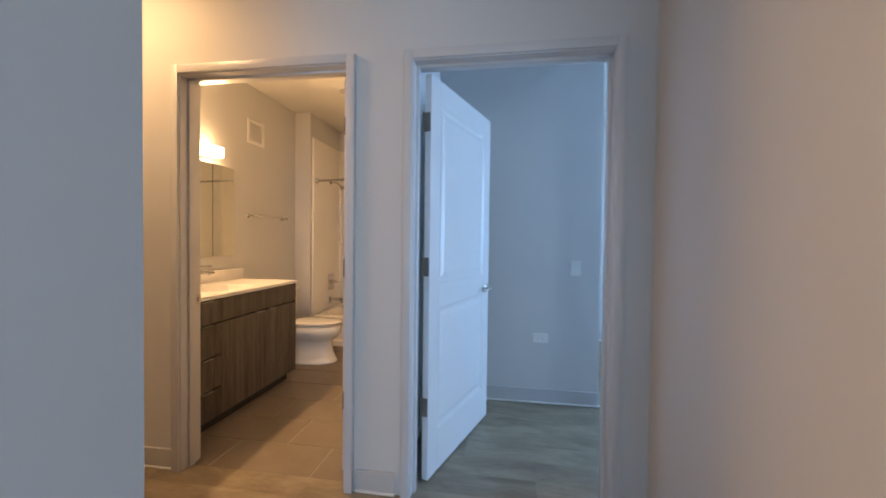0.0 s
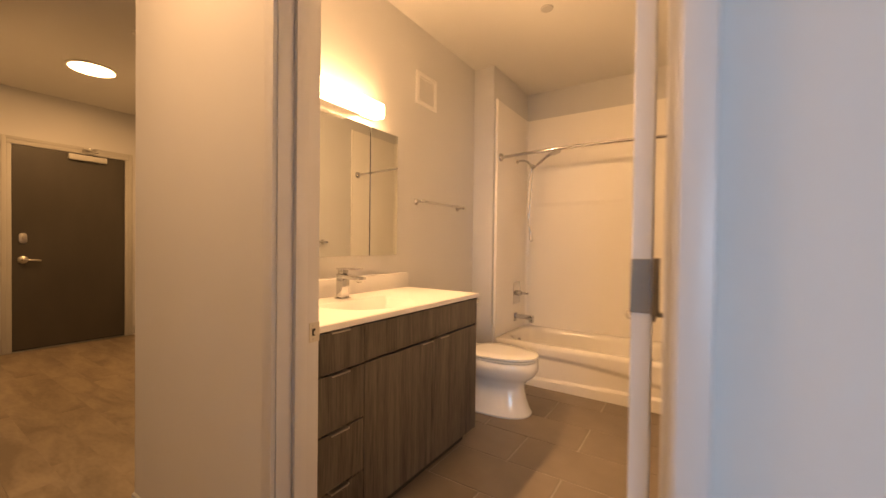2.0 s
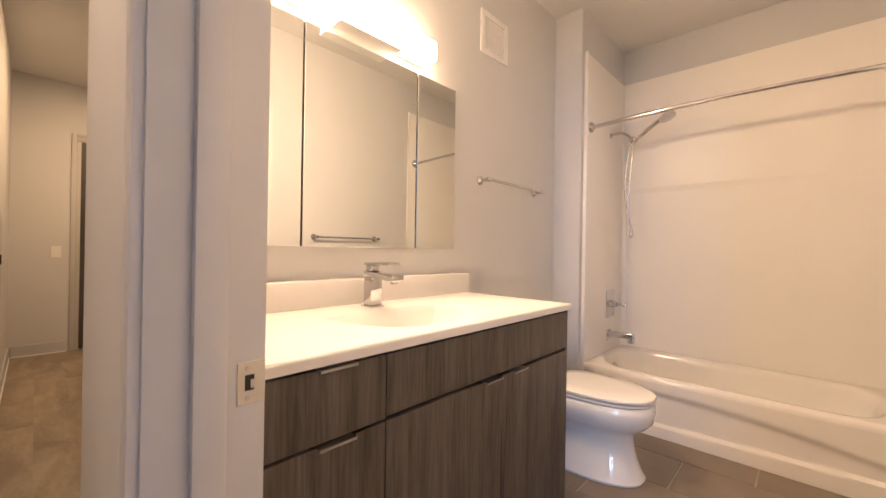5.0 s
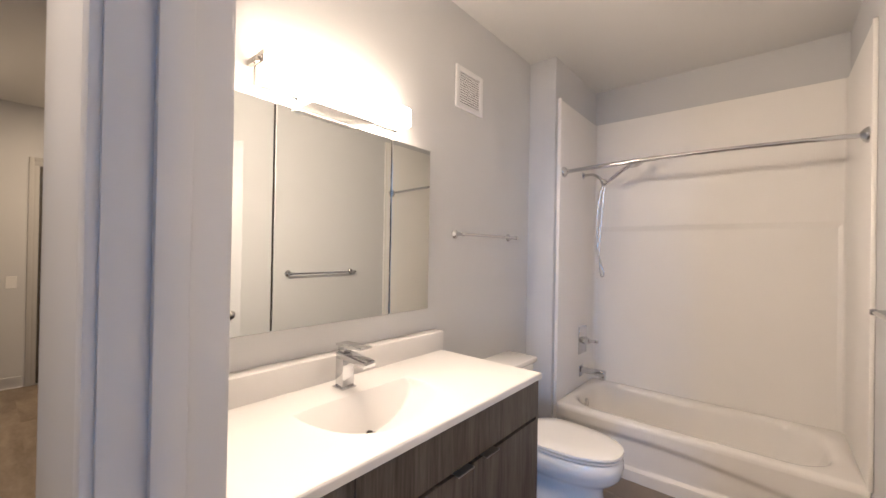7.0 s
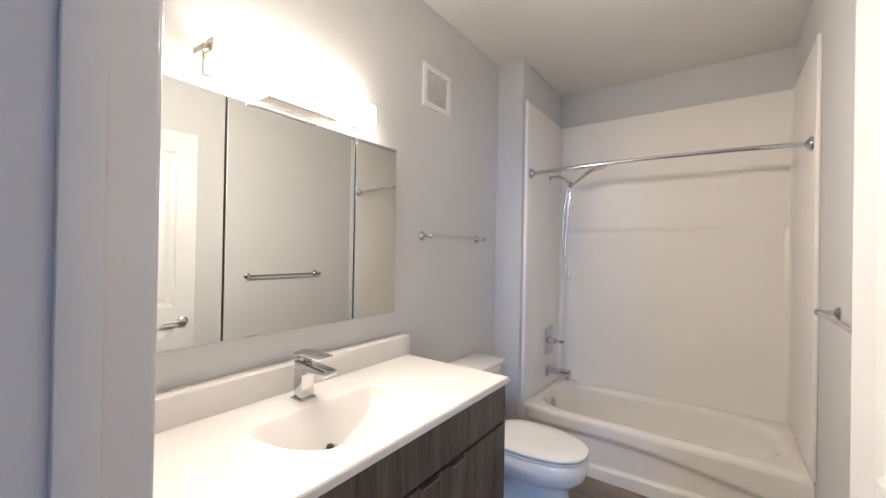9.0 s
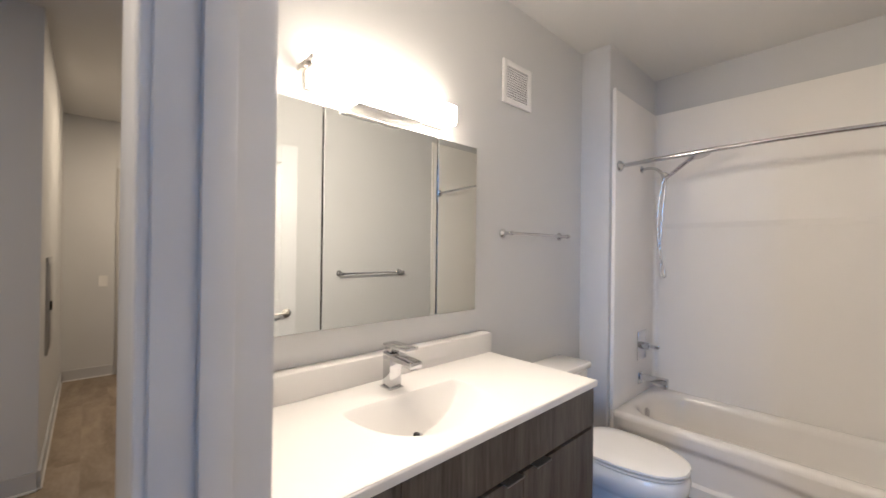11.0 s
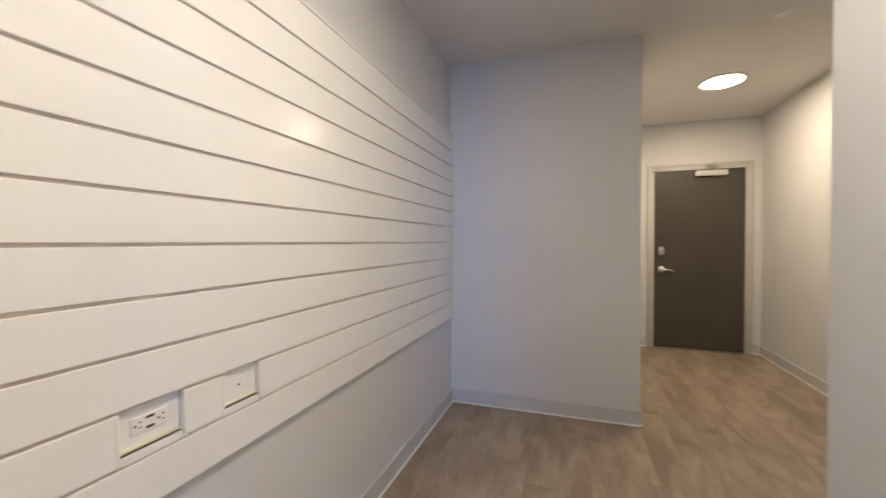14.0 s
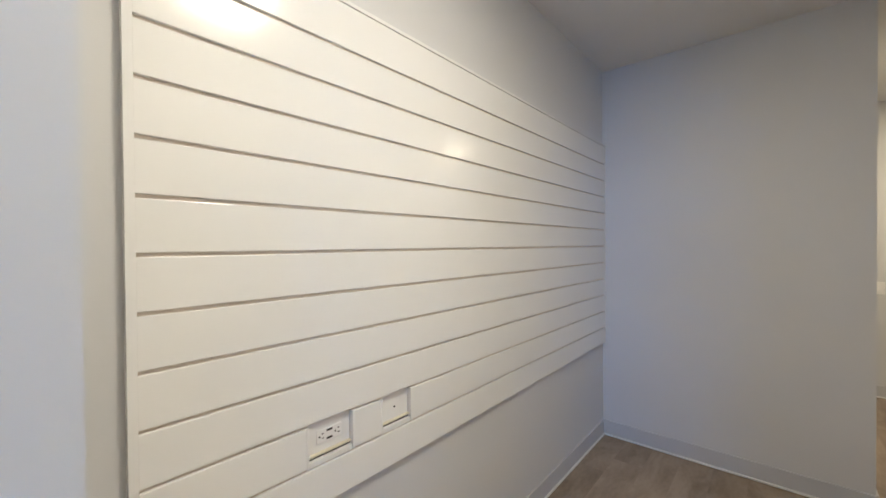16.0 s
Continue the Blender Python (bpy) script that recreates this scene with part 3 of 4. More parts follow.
part("side_trim", bx(PX1 - 0.018, PX1, 0.3755, PY + 0.0005, PZ0, PTOP, 0.0004, 1), BOARD, sp)
part("side_trim", bx(PX0, PX0 + 0.010, 0.3755, PY + 0.0006, PZ0, PTOP, 0.0004, 1), BOARD, sp)
part("top_trim", bx(PX0 + 0.010, PX1 - 0.018, 0.3755, PY + 0.001, PTOP - 0.013, PTOP, 0.001, 1), BOARD, sp)
OUT = ((-1.500, -1.352), (-1.752, -1.622))
for k in range(12):
    z0, z1 = PZ0 + k * PITCH, (PZ0 + (k + 1) * PITCH - 0.0085) if k < 11 else PTOP - 0.0155
    x0, x1 = PX0 + 0.0085, PX1 - 0.0165
    if k == 1:
        runs, e = [], x1
        for a, b in OUT:
            runs.append((b + 0.004, e))
            e = a - 0.004
        runs.append((x0, e))
    else:
        runs = [(x0, x1)]
    for a, b in runs:
        tilt = -0.0008 * abs(math.sin(k * 2.3))
        bm = bx(a, b, 0.3755, PY, z0, z1, 0.0022, 2)
        for v in bm.verts:
            if v.co.y > 0.39:
                v.co.y += tilt * (v.co.z - z0) / (z1 - z0)
        part("slat", bm, BOARD, sp, smooth=False)
for i, (a, b) in enumerate(OUT):
    z0, z1 = PZ0 + PITCH, PZ0 + 2 * PITCH - 0.0085
    box = part("outlet_recess", bx(a + 0.001, b - 0.001, 0.3765, 0.3790, z0 + 0.026, z1 + 0.006), BOARD, sp, "recessed white outlet box")
    for e in (a - 0.009, b):
        part("end_trim", bx(e, e + 0.009, 0.3765, PY + 0.0012, z0 - 0.003, z1 + 0.001, 0.0022, 2), BOARD, box)
    part("lip", bx(a + 0.001, b - 0.001, 0.3790, 0.3905, z0 + 0.021, z0 + 0.0265, 0.001, 1), CREAM, box, "cream extrusion lip")
    # Near-black strip paints the shade that lies under the lip.
    part("lip_gap", bx(a + 0.001, b - 0.001, 0.3766, 0.3840, z0 + 0.013, z0 + 0.021), GAPSHADE, box, "near-black strip painted as shade under the lip")
    part("sill", bx(a + 0.001, b - 0.001, 0.3766, 0.3945, z0 - 0.004, z0 + 0.013, 0.001, 1), BOARD, box)
    cx, cz = (a + b) / 2, z0 + 0.070
    if i == 0:
        part("receptacle", bx(cx - 0.043, cx + 0.043, 0.3790, 0.3825, cz - 0.020, cz + 0.020, 0.0015, 1), PLAST, box, "white duplex receptacle with charging slots")
        for s in (-1, 1):
            part("slot", join(bx(cx + s * 0.027 - 0.007, cx + s * 0.027 - 0.001, 0.3824, 0.3828, cz + 0.005, cz + 0.008), bx(cx + s * 0.027 - 0.007, cx + s * 0.027 - 0.001, 0.3824, 0.3828, cz - 0.008, cz - 0.005)), DARK, box)
            part("ground_hole", disc((cx + s * 0.027 + 0.007, 0.3824, cz), (0, 1, 0), [(0.003, 0), (0.003, 0.001)], 10), DARK, box)
            part("charging_port", bx(cx - 0.010, cx + 0.010, 0.3824, 0.3828, cz + s * 0.012 - 0.0032, cz + s * 0.012 + 0.0032), DARK, box)
    else:
        part("knockout", disc((cx, 0.3790, cz - 0.004), (0, 1, 0), [(0.0034, 0), (0.0034, 0.002), (0.002, 0.004)], 12), DARK, box, "small dark coaxial stub")

# ---- vanity ----
VF, VE, VS = -1.345, 3.475, 2.205     # cabinet front, far end, near end
CT = 0.913
v = thing("vanity_cabinet", (-1.65, 2.84, 0), "dark grey woodgrain vanity cabinet with drawers and two doors", "cabinet")
part("body", bx(WX + 0.002, VF - 0.022, VS, VE - 0.001, 0.10, 0.775), VAN, v, smooth=False)
part("end_panel", bx(WX + 0.002, VF - 0.002, VE, VE + 0.016, 0.09, CT - 0.026, 0.001, 1), VAN, v, smooth=False)
# Toe kick takes the near-black: the recess's shade is in its colour.
part("toe_kick", bx(WX + 0.05, VF - 0.075, VS, VE - 0.01, 0.003, 0.10), DARK, v, "recessed toe kick, near-black as painted shade")


def edge_pull(parent, y0, y1, z):
    """A thin bent metal tab over the front's top edge."""
    part("edge_pull", join(bx(VF - 0.015, VF + 0.016, y0, y1, z + 0.0005, z + 0.0025), bx(VF + 0.0135, VF + 0.016, y0, y1, z - 0.004, z + 0.0025, 0.0006, 1)), STEEL, parent, "brushed metal edge pull", smooth=False)


def front(name, y0, y1, z0, z1, pull):
    f = part(name, bx(VF - 0.020, VF, y0 + 0.0015, y1 - 0.0015, z0 + 0.0015, z1 - 0.0015, 0.001, 1), VAN, v, smooth=False)
    if pull:
        edge_pull(f, pull[0], pull[1], z1 - 0.0015)


YM = 2.540
ZS = (0.095, 0.292, 0.508, 0.726, 0.880)
front("drawer", VS, YM, ZS[0], ZS[1] - 0.004, (2.362, 2.450))
front("drawer", VS, YM, ZS[1], ZS[2] - 0.004, (2.362, 2.450))
front("drawer", VS, YM, ZS[2], ZS[3] - 0.004, (2.362, 2.450))
front("drawer", VS, YM, ZS[3], ZS[4] + 0.001, (2.362, 2.450))
front("false_front", YM, VE, ZS[3] + 0.005, ZS[4] + 0.001, None)
front("cabinet_door", YM, 3.020, ZS[0], ZS[3] - 0.004, (2.920, 3.004))
front("cabinet_door", 3.020, VE, ZS[0], ZS[3] - 0.004, (3.075, 3.155))

# countertop with a basin moulded into it
wt = thing("countertop", (-1.64, 2.85, CT), "white moulded vanity top with integral basin and backsplash", "countertop")
x0, x1, y0, y1 = WX + 0.002, -1.332, YB + 0.016, 3.492
NX, NY = 150, 170


def basin_depth(x, y):
    """A ramp basin: a straight back edge, a steep back wall down to a bowed valley, and a long rise to the front."""
    u = (y - 2.823) / 0.245
    if abs(u) >= 1 or x <= -1.712:
        return 0.0
    bow = 1 - u * u
    s, a, reach = x + 1.712, 0.010 + 0.058 * bow ** 0.4, 0.030 + 0.300 * bow ** 0.35
    if s >= reach:
        return 0.0
    deep = 0.126 * bow ** 0.62
    if s < a:
        k = s / a
        return deep * (0.8 * k + 0.2 * k * k * (3 - 2 * k))
    k = 1 - (s - a) / (reach - a)
    return deep * (0.55 * k + 0.45 * k * k * (3 - 2 * k))


bm = bmesh.new()
grid = [[bm.verts.new((x0 + (x1 - x0) * i / NX, y0 + (y1 - y0) * j / NY, CT - basin_depth(x0 + (x1 - x0) * i / NX, y0 + (y1 - y0) * j / NY))) for j in range(NY + 1)] for i in range(NX + 1)]
for i in range(NX):
    for j in range(NY):
        bm.faces.new((grid[i][j], grid[i + 1][j], grid[i + 1][j + 1], grid[i][j + 1]))
low = CT - 0.024
rim = [grid[i][0] for i in range(NX + 1)] + [grid[NX][j] for j in range(1, NY + 1)] + [grid[i][NY] for i in range(NX - 1, -1, -1)] + [grid[0][j] for j in range(NY - 1, 0, -1)]
under = [bm.verts.new((q.co.x, q.co.y, low)) for q in rim]
for i in range(len(rim)):
    bm.faces.new((rim[i], under[i], under[(i + 1) % len(rim)], rim[(i + 1) % len(rim)]))
bmesh.ops.recalc_face_normals(bm, faces=bm.faces[:])
sharp = [e for e in bm.edges if len(e.link_faces) == 2 and e.calc_face_angle() > 1.0 and e.verts[0].co.z > low + 0.01 and e.verts[1].co.z > low + 0.01 and max(e.verts[0].co.z, e.verts[1].co.z) > CT - 0.001]
bmesh.ops.bevel(bm, geom=sharp, offset=0.006, segments=3, profile=0.5, affect="EDGES")
part("top", bm, TOP, wt)
part("backsplash", bx(WX + 0.002, -1.884, y0, 3.500, CT - 0.002, 1.009, 0.005, 3), TOP, wt)
dr = part("drain", disc((-1.640, 2.823, CT - 0.1255), (0, 0, 1), [(0.024, 0), (0.024, 0.004), (0.019, 0.0055), (0.012, 0.003)], 24), CHROME, wt, "chrome drain ring")
part("stopper", disc((-1.640, 2.823, CT - 0.1235), (0, 0, 1), [(0.011, 0), (0.011, 0.009), (0.008, 0.011)], 18), DARK, dr)

# square chrome tap
TAP = 2.829
tp = thing("tap", (-1.79, TAP, CT), "square chrome single-lever basin tap", "tap")
part("base", bx(-1.826, -1.764, TAP - 0.031, TAP + 0.031, CT + 0.0005, CT + 0.006, 0.0015), CHROME, tp)
part("body", bx(-1.818, -1.772, TAP - 0.025, TAP + 0.025, CT + 0.006, CT + 0.128, 0.002), CHROME, tp)
sp_ = bx(-1.816, -1.652, TAP - 0.026, TAP + 0.026, CT + 0.112, CT + 0.132, 0.002)
for q in sp_.verts:
    q.co.z -= max(0, q.co.x + 1.774) * 0.10
part("spout", sp_, CHROME, tp)
part("aerator", bx(-1.684, -1.664, TAP - 0.010, TAP + 0.010, CT + 0.091, CT + 0.102, 0.002), STEEL, tp)
part("neck", bx(-1.814, -1.776, TAP - 0.019, TAP + 0.019, CT + 0.130, CT + 0.156, 0.002), CHROME, tp)
lv = bx(-1.818, -1.674, TAP - 0.026, TAP + 0.026, CT + 0.153, CT + 0.163, 0.0015)
for q in lv.verts:
    q.co.z += (q.co.x + 1.80) * 0.03
part("lever", lv, CHROME, tp)
part("pop_up_rod", tube([(-1.838, TAP, CT + 0.001), (-1.838, TAP, CT + 0.118)], 0.0025, 8), CHROME, tp)
part("rod_knob", disc((-1.838, TAP, CT + 0.112), (0, 0, 1), [(0.004, 0), (0.006, 0.004), (0.006, 0.010), (0.003, 0.013)], 12), CHROME, tp)

# mirror cabinet of three doors
MF, M0, M1 = -1.912, 1.130, 1.922
mc = thing("mirror_cabinet", (-1.93, 2.92, M0), "three-door mirrored medicine cabinet on the wall", "mirror")
part("body", bx(WX + 0.001, MF - 0.008, 2.345, 3.400, M0 + 0.004, M1 - 0.004), VENT, mc, smooth=False)
# Near-black strips fill the door gaps as painted shade.
for a, b in ((2.604, 2.609), (3.144, 3.149)):
    part("door_gap", bx(MF - 0.0078, MF - 0.0052, a - 0.001, b + 0.001, M0 + 0.002, M1 - 0.002), DARK, mc, "near-black strip painted as shade between mirror doors")
for a, b in ((2.34, 2.604), (2.609, 3.144), (3.149, 3.406)):
    part("mirror_door", bx(MF - 0.006, MF, a + 0.001, b - 0.001, M0, M1, 0.0015, 1), MIRROR, mc, "clear mirror door", smooth=False)

# vanity light: a square tube lamp on a plate
vl = thing("vanity_light", (-1.9, 2.875, 1.935), "chrome bar vanity light with a glowing white glass, on", "wall lamp")
part("back_plate", bx(WX + 0.001, WX + 0.014, 2.705, 3.020, 1.952, 2.090, 0.002), CHROME, vl)
# Centre block gets the bar's emission added so that it shows white.
part("centre_glass", bx(WX + 0.016, -1.842, 2.705, 2.985, 1.942, 1.9735, 0.003), GLASS_ON, vl, "centre block made to glow so that it looks white")
part("bracket", bx(WX + 0.012, -1.838, 2.702, 2.988, 1.935, 1.9415, 0.001), PLAST, vl, "white strap under the centre block")
part("strap", bx(-1.8435, -1.8405, 2.926, 2.930, 1.975, 2.062, 0.0005, 1), NICKEL, vl)
# Unseen shield, added to stop the glass from lighting the wall behind.
part("back_channel", bx(WX + 0.002, -1.933, 2.549, 3.203, 1.975, 2.061, 0.001), NICKEL, vl, "nickel shield added behind the glass to keep its glow off the wall")
part("glass", bx(-1.932, -1.846, 2.548, 3.204, 1.974, 2.062, 0.012, 3), GLASS_ON, vl, "glowing opal glass bar")
for y, s in ((2.543, 1), (3.209, -1)):
    flag = bx(-1.912, -1.866, y - 0.003, y + 0.003, 2.024, 2.068, 0.001, 1)
    bar = bx(WX + 0.001, -1.885, y - s * 0.010 - 0.008, y - s * 0.010 + 0.008, 2.030, 2.050, 0.001, 1)
    part("end_cap", join(flag, bar), NICKEL, vl, "satin nickel end bracket")


def vent_grille():
    y0, y1, z0, z1 = 3.645, 3.905, 2.232, 2.470
    g = thing("wall_vent", (WX, (y0 + y1) / 2, z0), "white louvred exhaust vent cover high on the wall", "vent")
    x = WX + 0.012
    part("frame", join(bx(WX, x, y0, y0 + 0.034, z0, z1, 0.003), bx(WX, x, y1 - 0.034, y1, z0, z1, 0.003), bx(WX, x, y0 + 0.03, y1 - 0.03, z0, z0 + 0.034, 0.003), bx(WX, x, y0 + 0.03, y1 - 0.03, z1 - 0.034, z1, 0.003)), VENT, g)
    # Near-black sheet whose colour gives the shade between the slats.
    part("backing", bx(WX + 0.0005, WX + 0.002, y0 + 0.03, y1 - 0.03, z0 + 0.03, z1 - 0.03), GAPSHADE, g)
    n = 12
    for k in range(n):
        zz = z0 + 0.037 + (z1 - z0 - 0.074) * (k + 0.5) / n
        s = bx(-0.0012, 0.0012, y0 + 0.032, y1 - 0.032, -0.0043, 0.0043)
        bmesh.ops.rotate(s, verts=s.verts[:], cent=(0, 0, 0), matrix=Matrix.Rotation(radians(28), 3, "Y"))
        bmesh.ops.translate(s, verts=s.verts[:], vec=(WX + 0.0075, 0, zz))
        part("slat", s, VENT, g, smooth=False)


vent_grille()


def towel_bar(x, n, y0, y1, z, label):
    t = thing("towel_bar", (x, (y0 + y1) / 2, z), label, "towel bar", "towel bars")
    for y in (y0, y1):
        part("post", disc((x, y, z), (n, 0, 0), [(0.026, 0), (0.026, 0.005), (0.018, 0.012), (0.011, 0.018), (0.009, 0.05), (0.013, 0.056), (0.013, 0.070), (0.009, 0.074)], 22), CHROME, t)
    part("bar", tube([(x + n * 0.063, y0 - 0.022, z), (x + n * 0.063, y0 - 0.019, z), (x + n * 0.063, y1 + 0.019, z), (x + n * 0.063, y1 + 0.022, z)], [0.004, 0.008, 0.008, 0.004], 12), CHROME, t)


towel_bar(WX, 1, 3.665, 4.245, 1.515, "chrome towel bar on the grey wall beyond the mirror")
towel_bar(RX, -1, 3.55, 4.16, 1.215, "chrome towel bar on the wall behind the door")

# ---- toilet ----
TC = 4.020


def oval(cx, rx_f, rx_b, ry, z, n=36, sq=2.3):
    """An egg-shaped outline, longer to the front."""
    out = []
    for k in range(n):
        a = 2 * math.pi * k / n
        c, s = math.cos(a), math.sin(a)
        out.append((cx + (rx_f if c > 0 else rx_b) * math.copysign(abs(c) ** (2 / sq), c), TC + ry * math.copysign(abs(s) ** (2 / sq), s), z))
    return out


to = thing("toilet", (-1.5, TC, 0), "white porcelain two-piece toilet with closed lid", "toilet")
part("bowl", loft([oval(-1.50, 0.308, 0.25, 0.164, 0.002), oval(-1.50, 0.312, 0.25, 0.167, 0.014), oval(-1.50, 0.294, 0.235, 0.148, 0.045), oval(-1.50, 0.270, 0.20, 0.126, 0.11), oval(-1.50, 0.258, 0.17, 0.112, 0.175), oval(-1.50, 0.260, 0.16, 0.110, 0.215),
                   oval(-1.50, 0.282, 0.18, 0.130, 0.245), oval(-1.495, 0.314, 0.22, 0.160, 0.270), oval(-1.49, 0.334, 0.26, 0.181, 0.300), oval(-1.49, 0.343, 0.27, 0.190, 0.335), oval(-1.49, 0.341, 0.27, 0.189, 0.378), oval(-1.49, 0.334, 0.265, 0.183, 0.388)]), PORC, to)
part("trapway", tube(smooth_line([(-1.62, TC, 0.24), (-1.70, TC, 0.27), (-1.77, TC, 0.22), (-1.80, TC, 0.12), (-1.80, TC, 0.004)], 5), 0.062, 16), PORC, to, "white porcelain trapway behind the bowl")
part("seat", loft([oval(-1.49, 0.318, 0.17, 0.174, 0.389), oval(-1.49, 0.320, 0.172, 0.176, 0.392), oval(-1.49, 0.340, 0.175, 0.190, 0.395), oval(-1.49, 0.340, 0.175, 0.190, 0.403), oval(-1.49, 0.318, 0.17, 0.174, 0.406)]), PORC, to)
part("lid", loft([oval(-1.49, 0.318, 0.18, 0.174, 0.408), oval(-1.49, 0.320, 0.18, 0.176, 0.411), oval(-1.49, 0.343, 0.185, 0.192, 0.415), oval(-1.49, 0.341, 0.185, 0.191, 0.424), oval(-1.49, 0.315, 0.175, 0.172, 0.431), oval(-1.49, 0.22, 0.12, 0.11, 0.434)]), PORC, to)
for s in (-1, 1):
    part("hinge", tube([(-1.672, TC + s * 0.07 - 0.02, 0.418), (-1.672, TC + s * 0.07 + 0.02, 0.418)], 0.011, 12), PORC, to)
tank = bx(WX + 0.02, -1.735, TC - 0.205, TC + 0.205, 0.385, 0.725, 0.025, 4)
for q in tank.verts:
    f = (0.725 - q.co.z) / 0.34
    q.co.y = TC + (q.co.y - TC) * (1 - 0.10 * f)
    q.co.x -= 0.02 * f * (q.co.x - WX) / 0.2
    if q.co.x > -1.80:
        q.co.x += 0.022 * (1 - ((q.co.y - TC) / 0.21) ** 2)
part("tank", tank, PORC, to)
lid = bx(WX + 0.015, -1.722, TC - 0.215, TC + 0.215, 0.727, 0.762, 0.010, 3)
for q in lid.verts:
    if q.co.x > -1.80:
        q.co.x += 0.026 * (1 - ((q.co.y - TC) / 0.225) ** 2)
part("tank_lid", lid, PORC, to)
part("flush_lever", join(disc((-1.718, TC - 0.15, 0.67), (1, 0, 0), [(0.014, 0), (0.014, 0.006), (0.008, 0.010), (0.007, 0.018)], 16), tube([(-1.702, TC - 0.15, 0.67), (-1.698, TC - 0.10, 0.662)], 0.006, 10)), CHROME, to, "chrome flush lever")
part("supply_hose", tube(smooth_line([(WX + 0.03, TC - 0.16, 0.16), (WX + 0.07, TC - 0.17, 0.20), (WX + 0.09, TC - 0.15, 0.30), (WX + 0.10, TC - 0.13, 0.39)], 6), 0.006, 8), STEEL, to, "braided supply hose")
part("shut_off_valve", join(disc((WX + 0.001, TC - 0.16, 0.16), (1, 0, 0), [(0.028, 0), (0.026, 0.006), (0.009, 0.008), (0.009, 0.04)], 16), disc((WX + 0.04, TC - 0.16, 0.16), (0, -1, 0), [(0.016, 0), (0.016, 0.012)], 12)), CHROME, to, "chrome shut-off valve")

# ---- bathtub and surround ----
TX1, TB, RIM = RX - 0.001, 5.343, 0.362
tb = thing("bathtub", (-1.0, 4.95, 0), "glossy white alcove bathtub with a bowed apron panel", "bathtub")


def rr(x0, x1, y0, y1, r, z, n=8):
    out = []
    for cx, cy, a0 in ((x1 - r, y1 - r, 0), (x0 + r, y1 - r, 90), (x0 + r, y0 + r, 180), (x1 - r, y0 + r, 270)):
        for k in range(n + 1):
            a = radians(a0 + 90 * k / n)
            out.append((cx + r * math.cos(a), cy + r * math.sin(a), z))
    return out


def ring_in(m, z, r):
    return rr(TX0 + 0.055 + m, TX1 - 0.085 - m * 1.6, TY + 0.088 + m, TB - 0.045 - m, r, z)


part("shell", loft([rr(TX0, TX1, TY + 0.004, TB, 0.012, RIM - 0.034), rr(TX0, TX1, TY + 0.006, TB, 0.012, RIM - 0.020), rr(TX0 + 0.001, TX1 - 0.001, TY + 0.013, TB - 0.001, 0.013, RIM - 0.009), rr(TX0 + 0.002, TX1 - 0.002, TY + 0.026, TB - 0.002, 0.014, RIM - 0.002), rr(TX0 + 0.003, TX1 - 0.003, TY + 0.042, TB - 0.003, 0.015, RIM),
                    ring_in(-0.026, RIM, 0.24), ring_in(-0.012, RIM - 0.003, 0.24), ring_in(0.0, RIM - 0.011, 0.24), ring_in(0.010, RIM - 0.026, 0.235), ring_in(0.018, RIM - 0.055, 0.23), ring_in(0.05, RIM - 0.20, 0.20), ring_in(0.085, RIM - 0.275, 0.17), ring_in(0.14, RIM - 0.295, 0.12), ring_in(0.20, RIM - 0.30, 0.06)], caps=False), ACRYL, tb)
ap = bmesh.new()
cap_floor = [ap.verts.new(p) for p in ring_in(0.20, RIM - 0.30, 0.06)]
ap.faces.new(cap_floor)
part("basin_floor", ap, ACRYL, tb)
# apron: a sheet pressed in below a bowed line
NXA, NZA = 90, 40
bm = bmesh.new()
rows = []
for i in range(NXA + 1):
    x = TX0 + (TX1 - TX0) * i / NXA
    col = []
    for j in range(NZA + 1):
        z = 0.001 + (RIM - 0.034) * j / NZA
        u = (x - (TX0 + TX1) / 2) / ((TX1 - TX0) / 2)
        topline = 0.284 - 0.075 * max(0, u + 0.25) ** 1.7 - 0.004 * max(0, -u) ** 2
        lo = 0.072 + 0.022 * u
        e = min((z - lo) / 0.020, (topline - z) / 0.048, (1 - abs(u)) * 0.75 / 0.03 - 1.2)
        e = max(0.0, min(1.0, e))
        col.append(bm.verts.new((x, TY + 0.004 + 0.022 * e * e * (3 - 2 * e), z)))
    rows.append(col)
for a, b in zip(rows, rows[1:]):
    for j in range(NZA):
        bm.faces.new((a[j], b[j], b[j + 1], a[j + 1]))
back = bx(TX0, TX1, TY + 0.030, TY + 0.05, 0.001, RIM - 0.036)
part("apron", join(bm, back), ACRYL, tb)
part("overflow_plate", disc((TX0 + 0.085, 4.985, 0.262), (1, 0, 0.12), [(0.036, 0), (0.036, 0.005), (0.028, 0.010), (0.008, 0.011)], 26), CHROME, tb, "chrome overflow plate")
part("drain_ring", disc((TX0 + 0.27, 4.97, RIM - 0.2995), (0, 0, 1), [(0.032, 0), (0.030, 0.004), (0.02, 0.002)], 22), CHROME, tb, "chrome drain")

ST = 2.512
su = thing("tub_surround", (-1.0, 5.0, RIM), "glossy off-white three-piece shower surround panels", "shower surround")
part("side_panel", bx(TX0, TX0 + 0.014, TY - 0.012, TB - 0.014, RIM + 0.001, ST, 0.003), SURR, su)
part("side_panel", bx(TX1 - 0.014, TX1, TY - 0.012, TB - 0.014, RIM + 0.001, ST, 0.003), SURR, su)
part("edge_flange", bx(TX0 + 0.001, TX0 + 0.026, TY - 0.022, TY - 0.010, 0.002, ST + 0.002, 0.004), SURR, su)
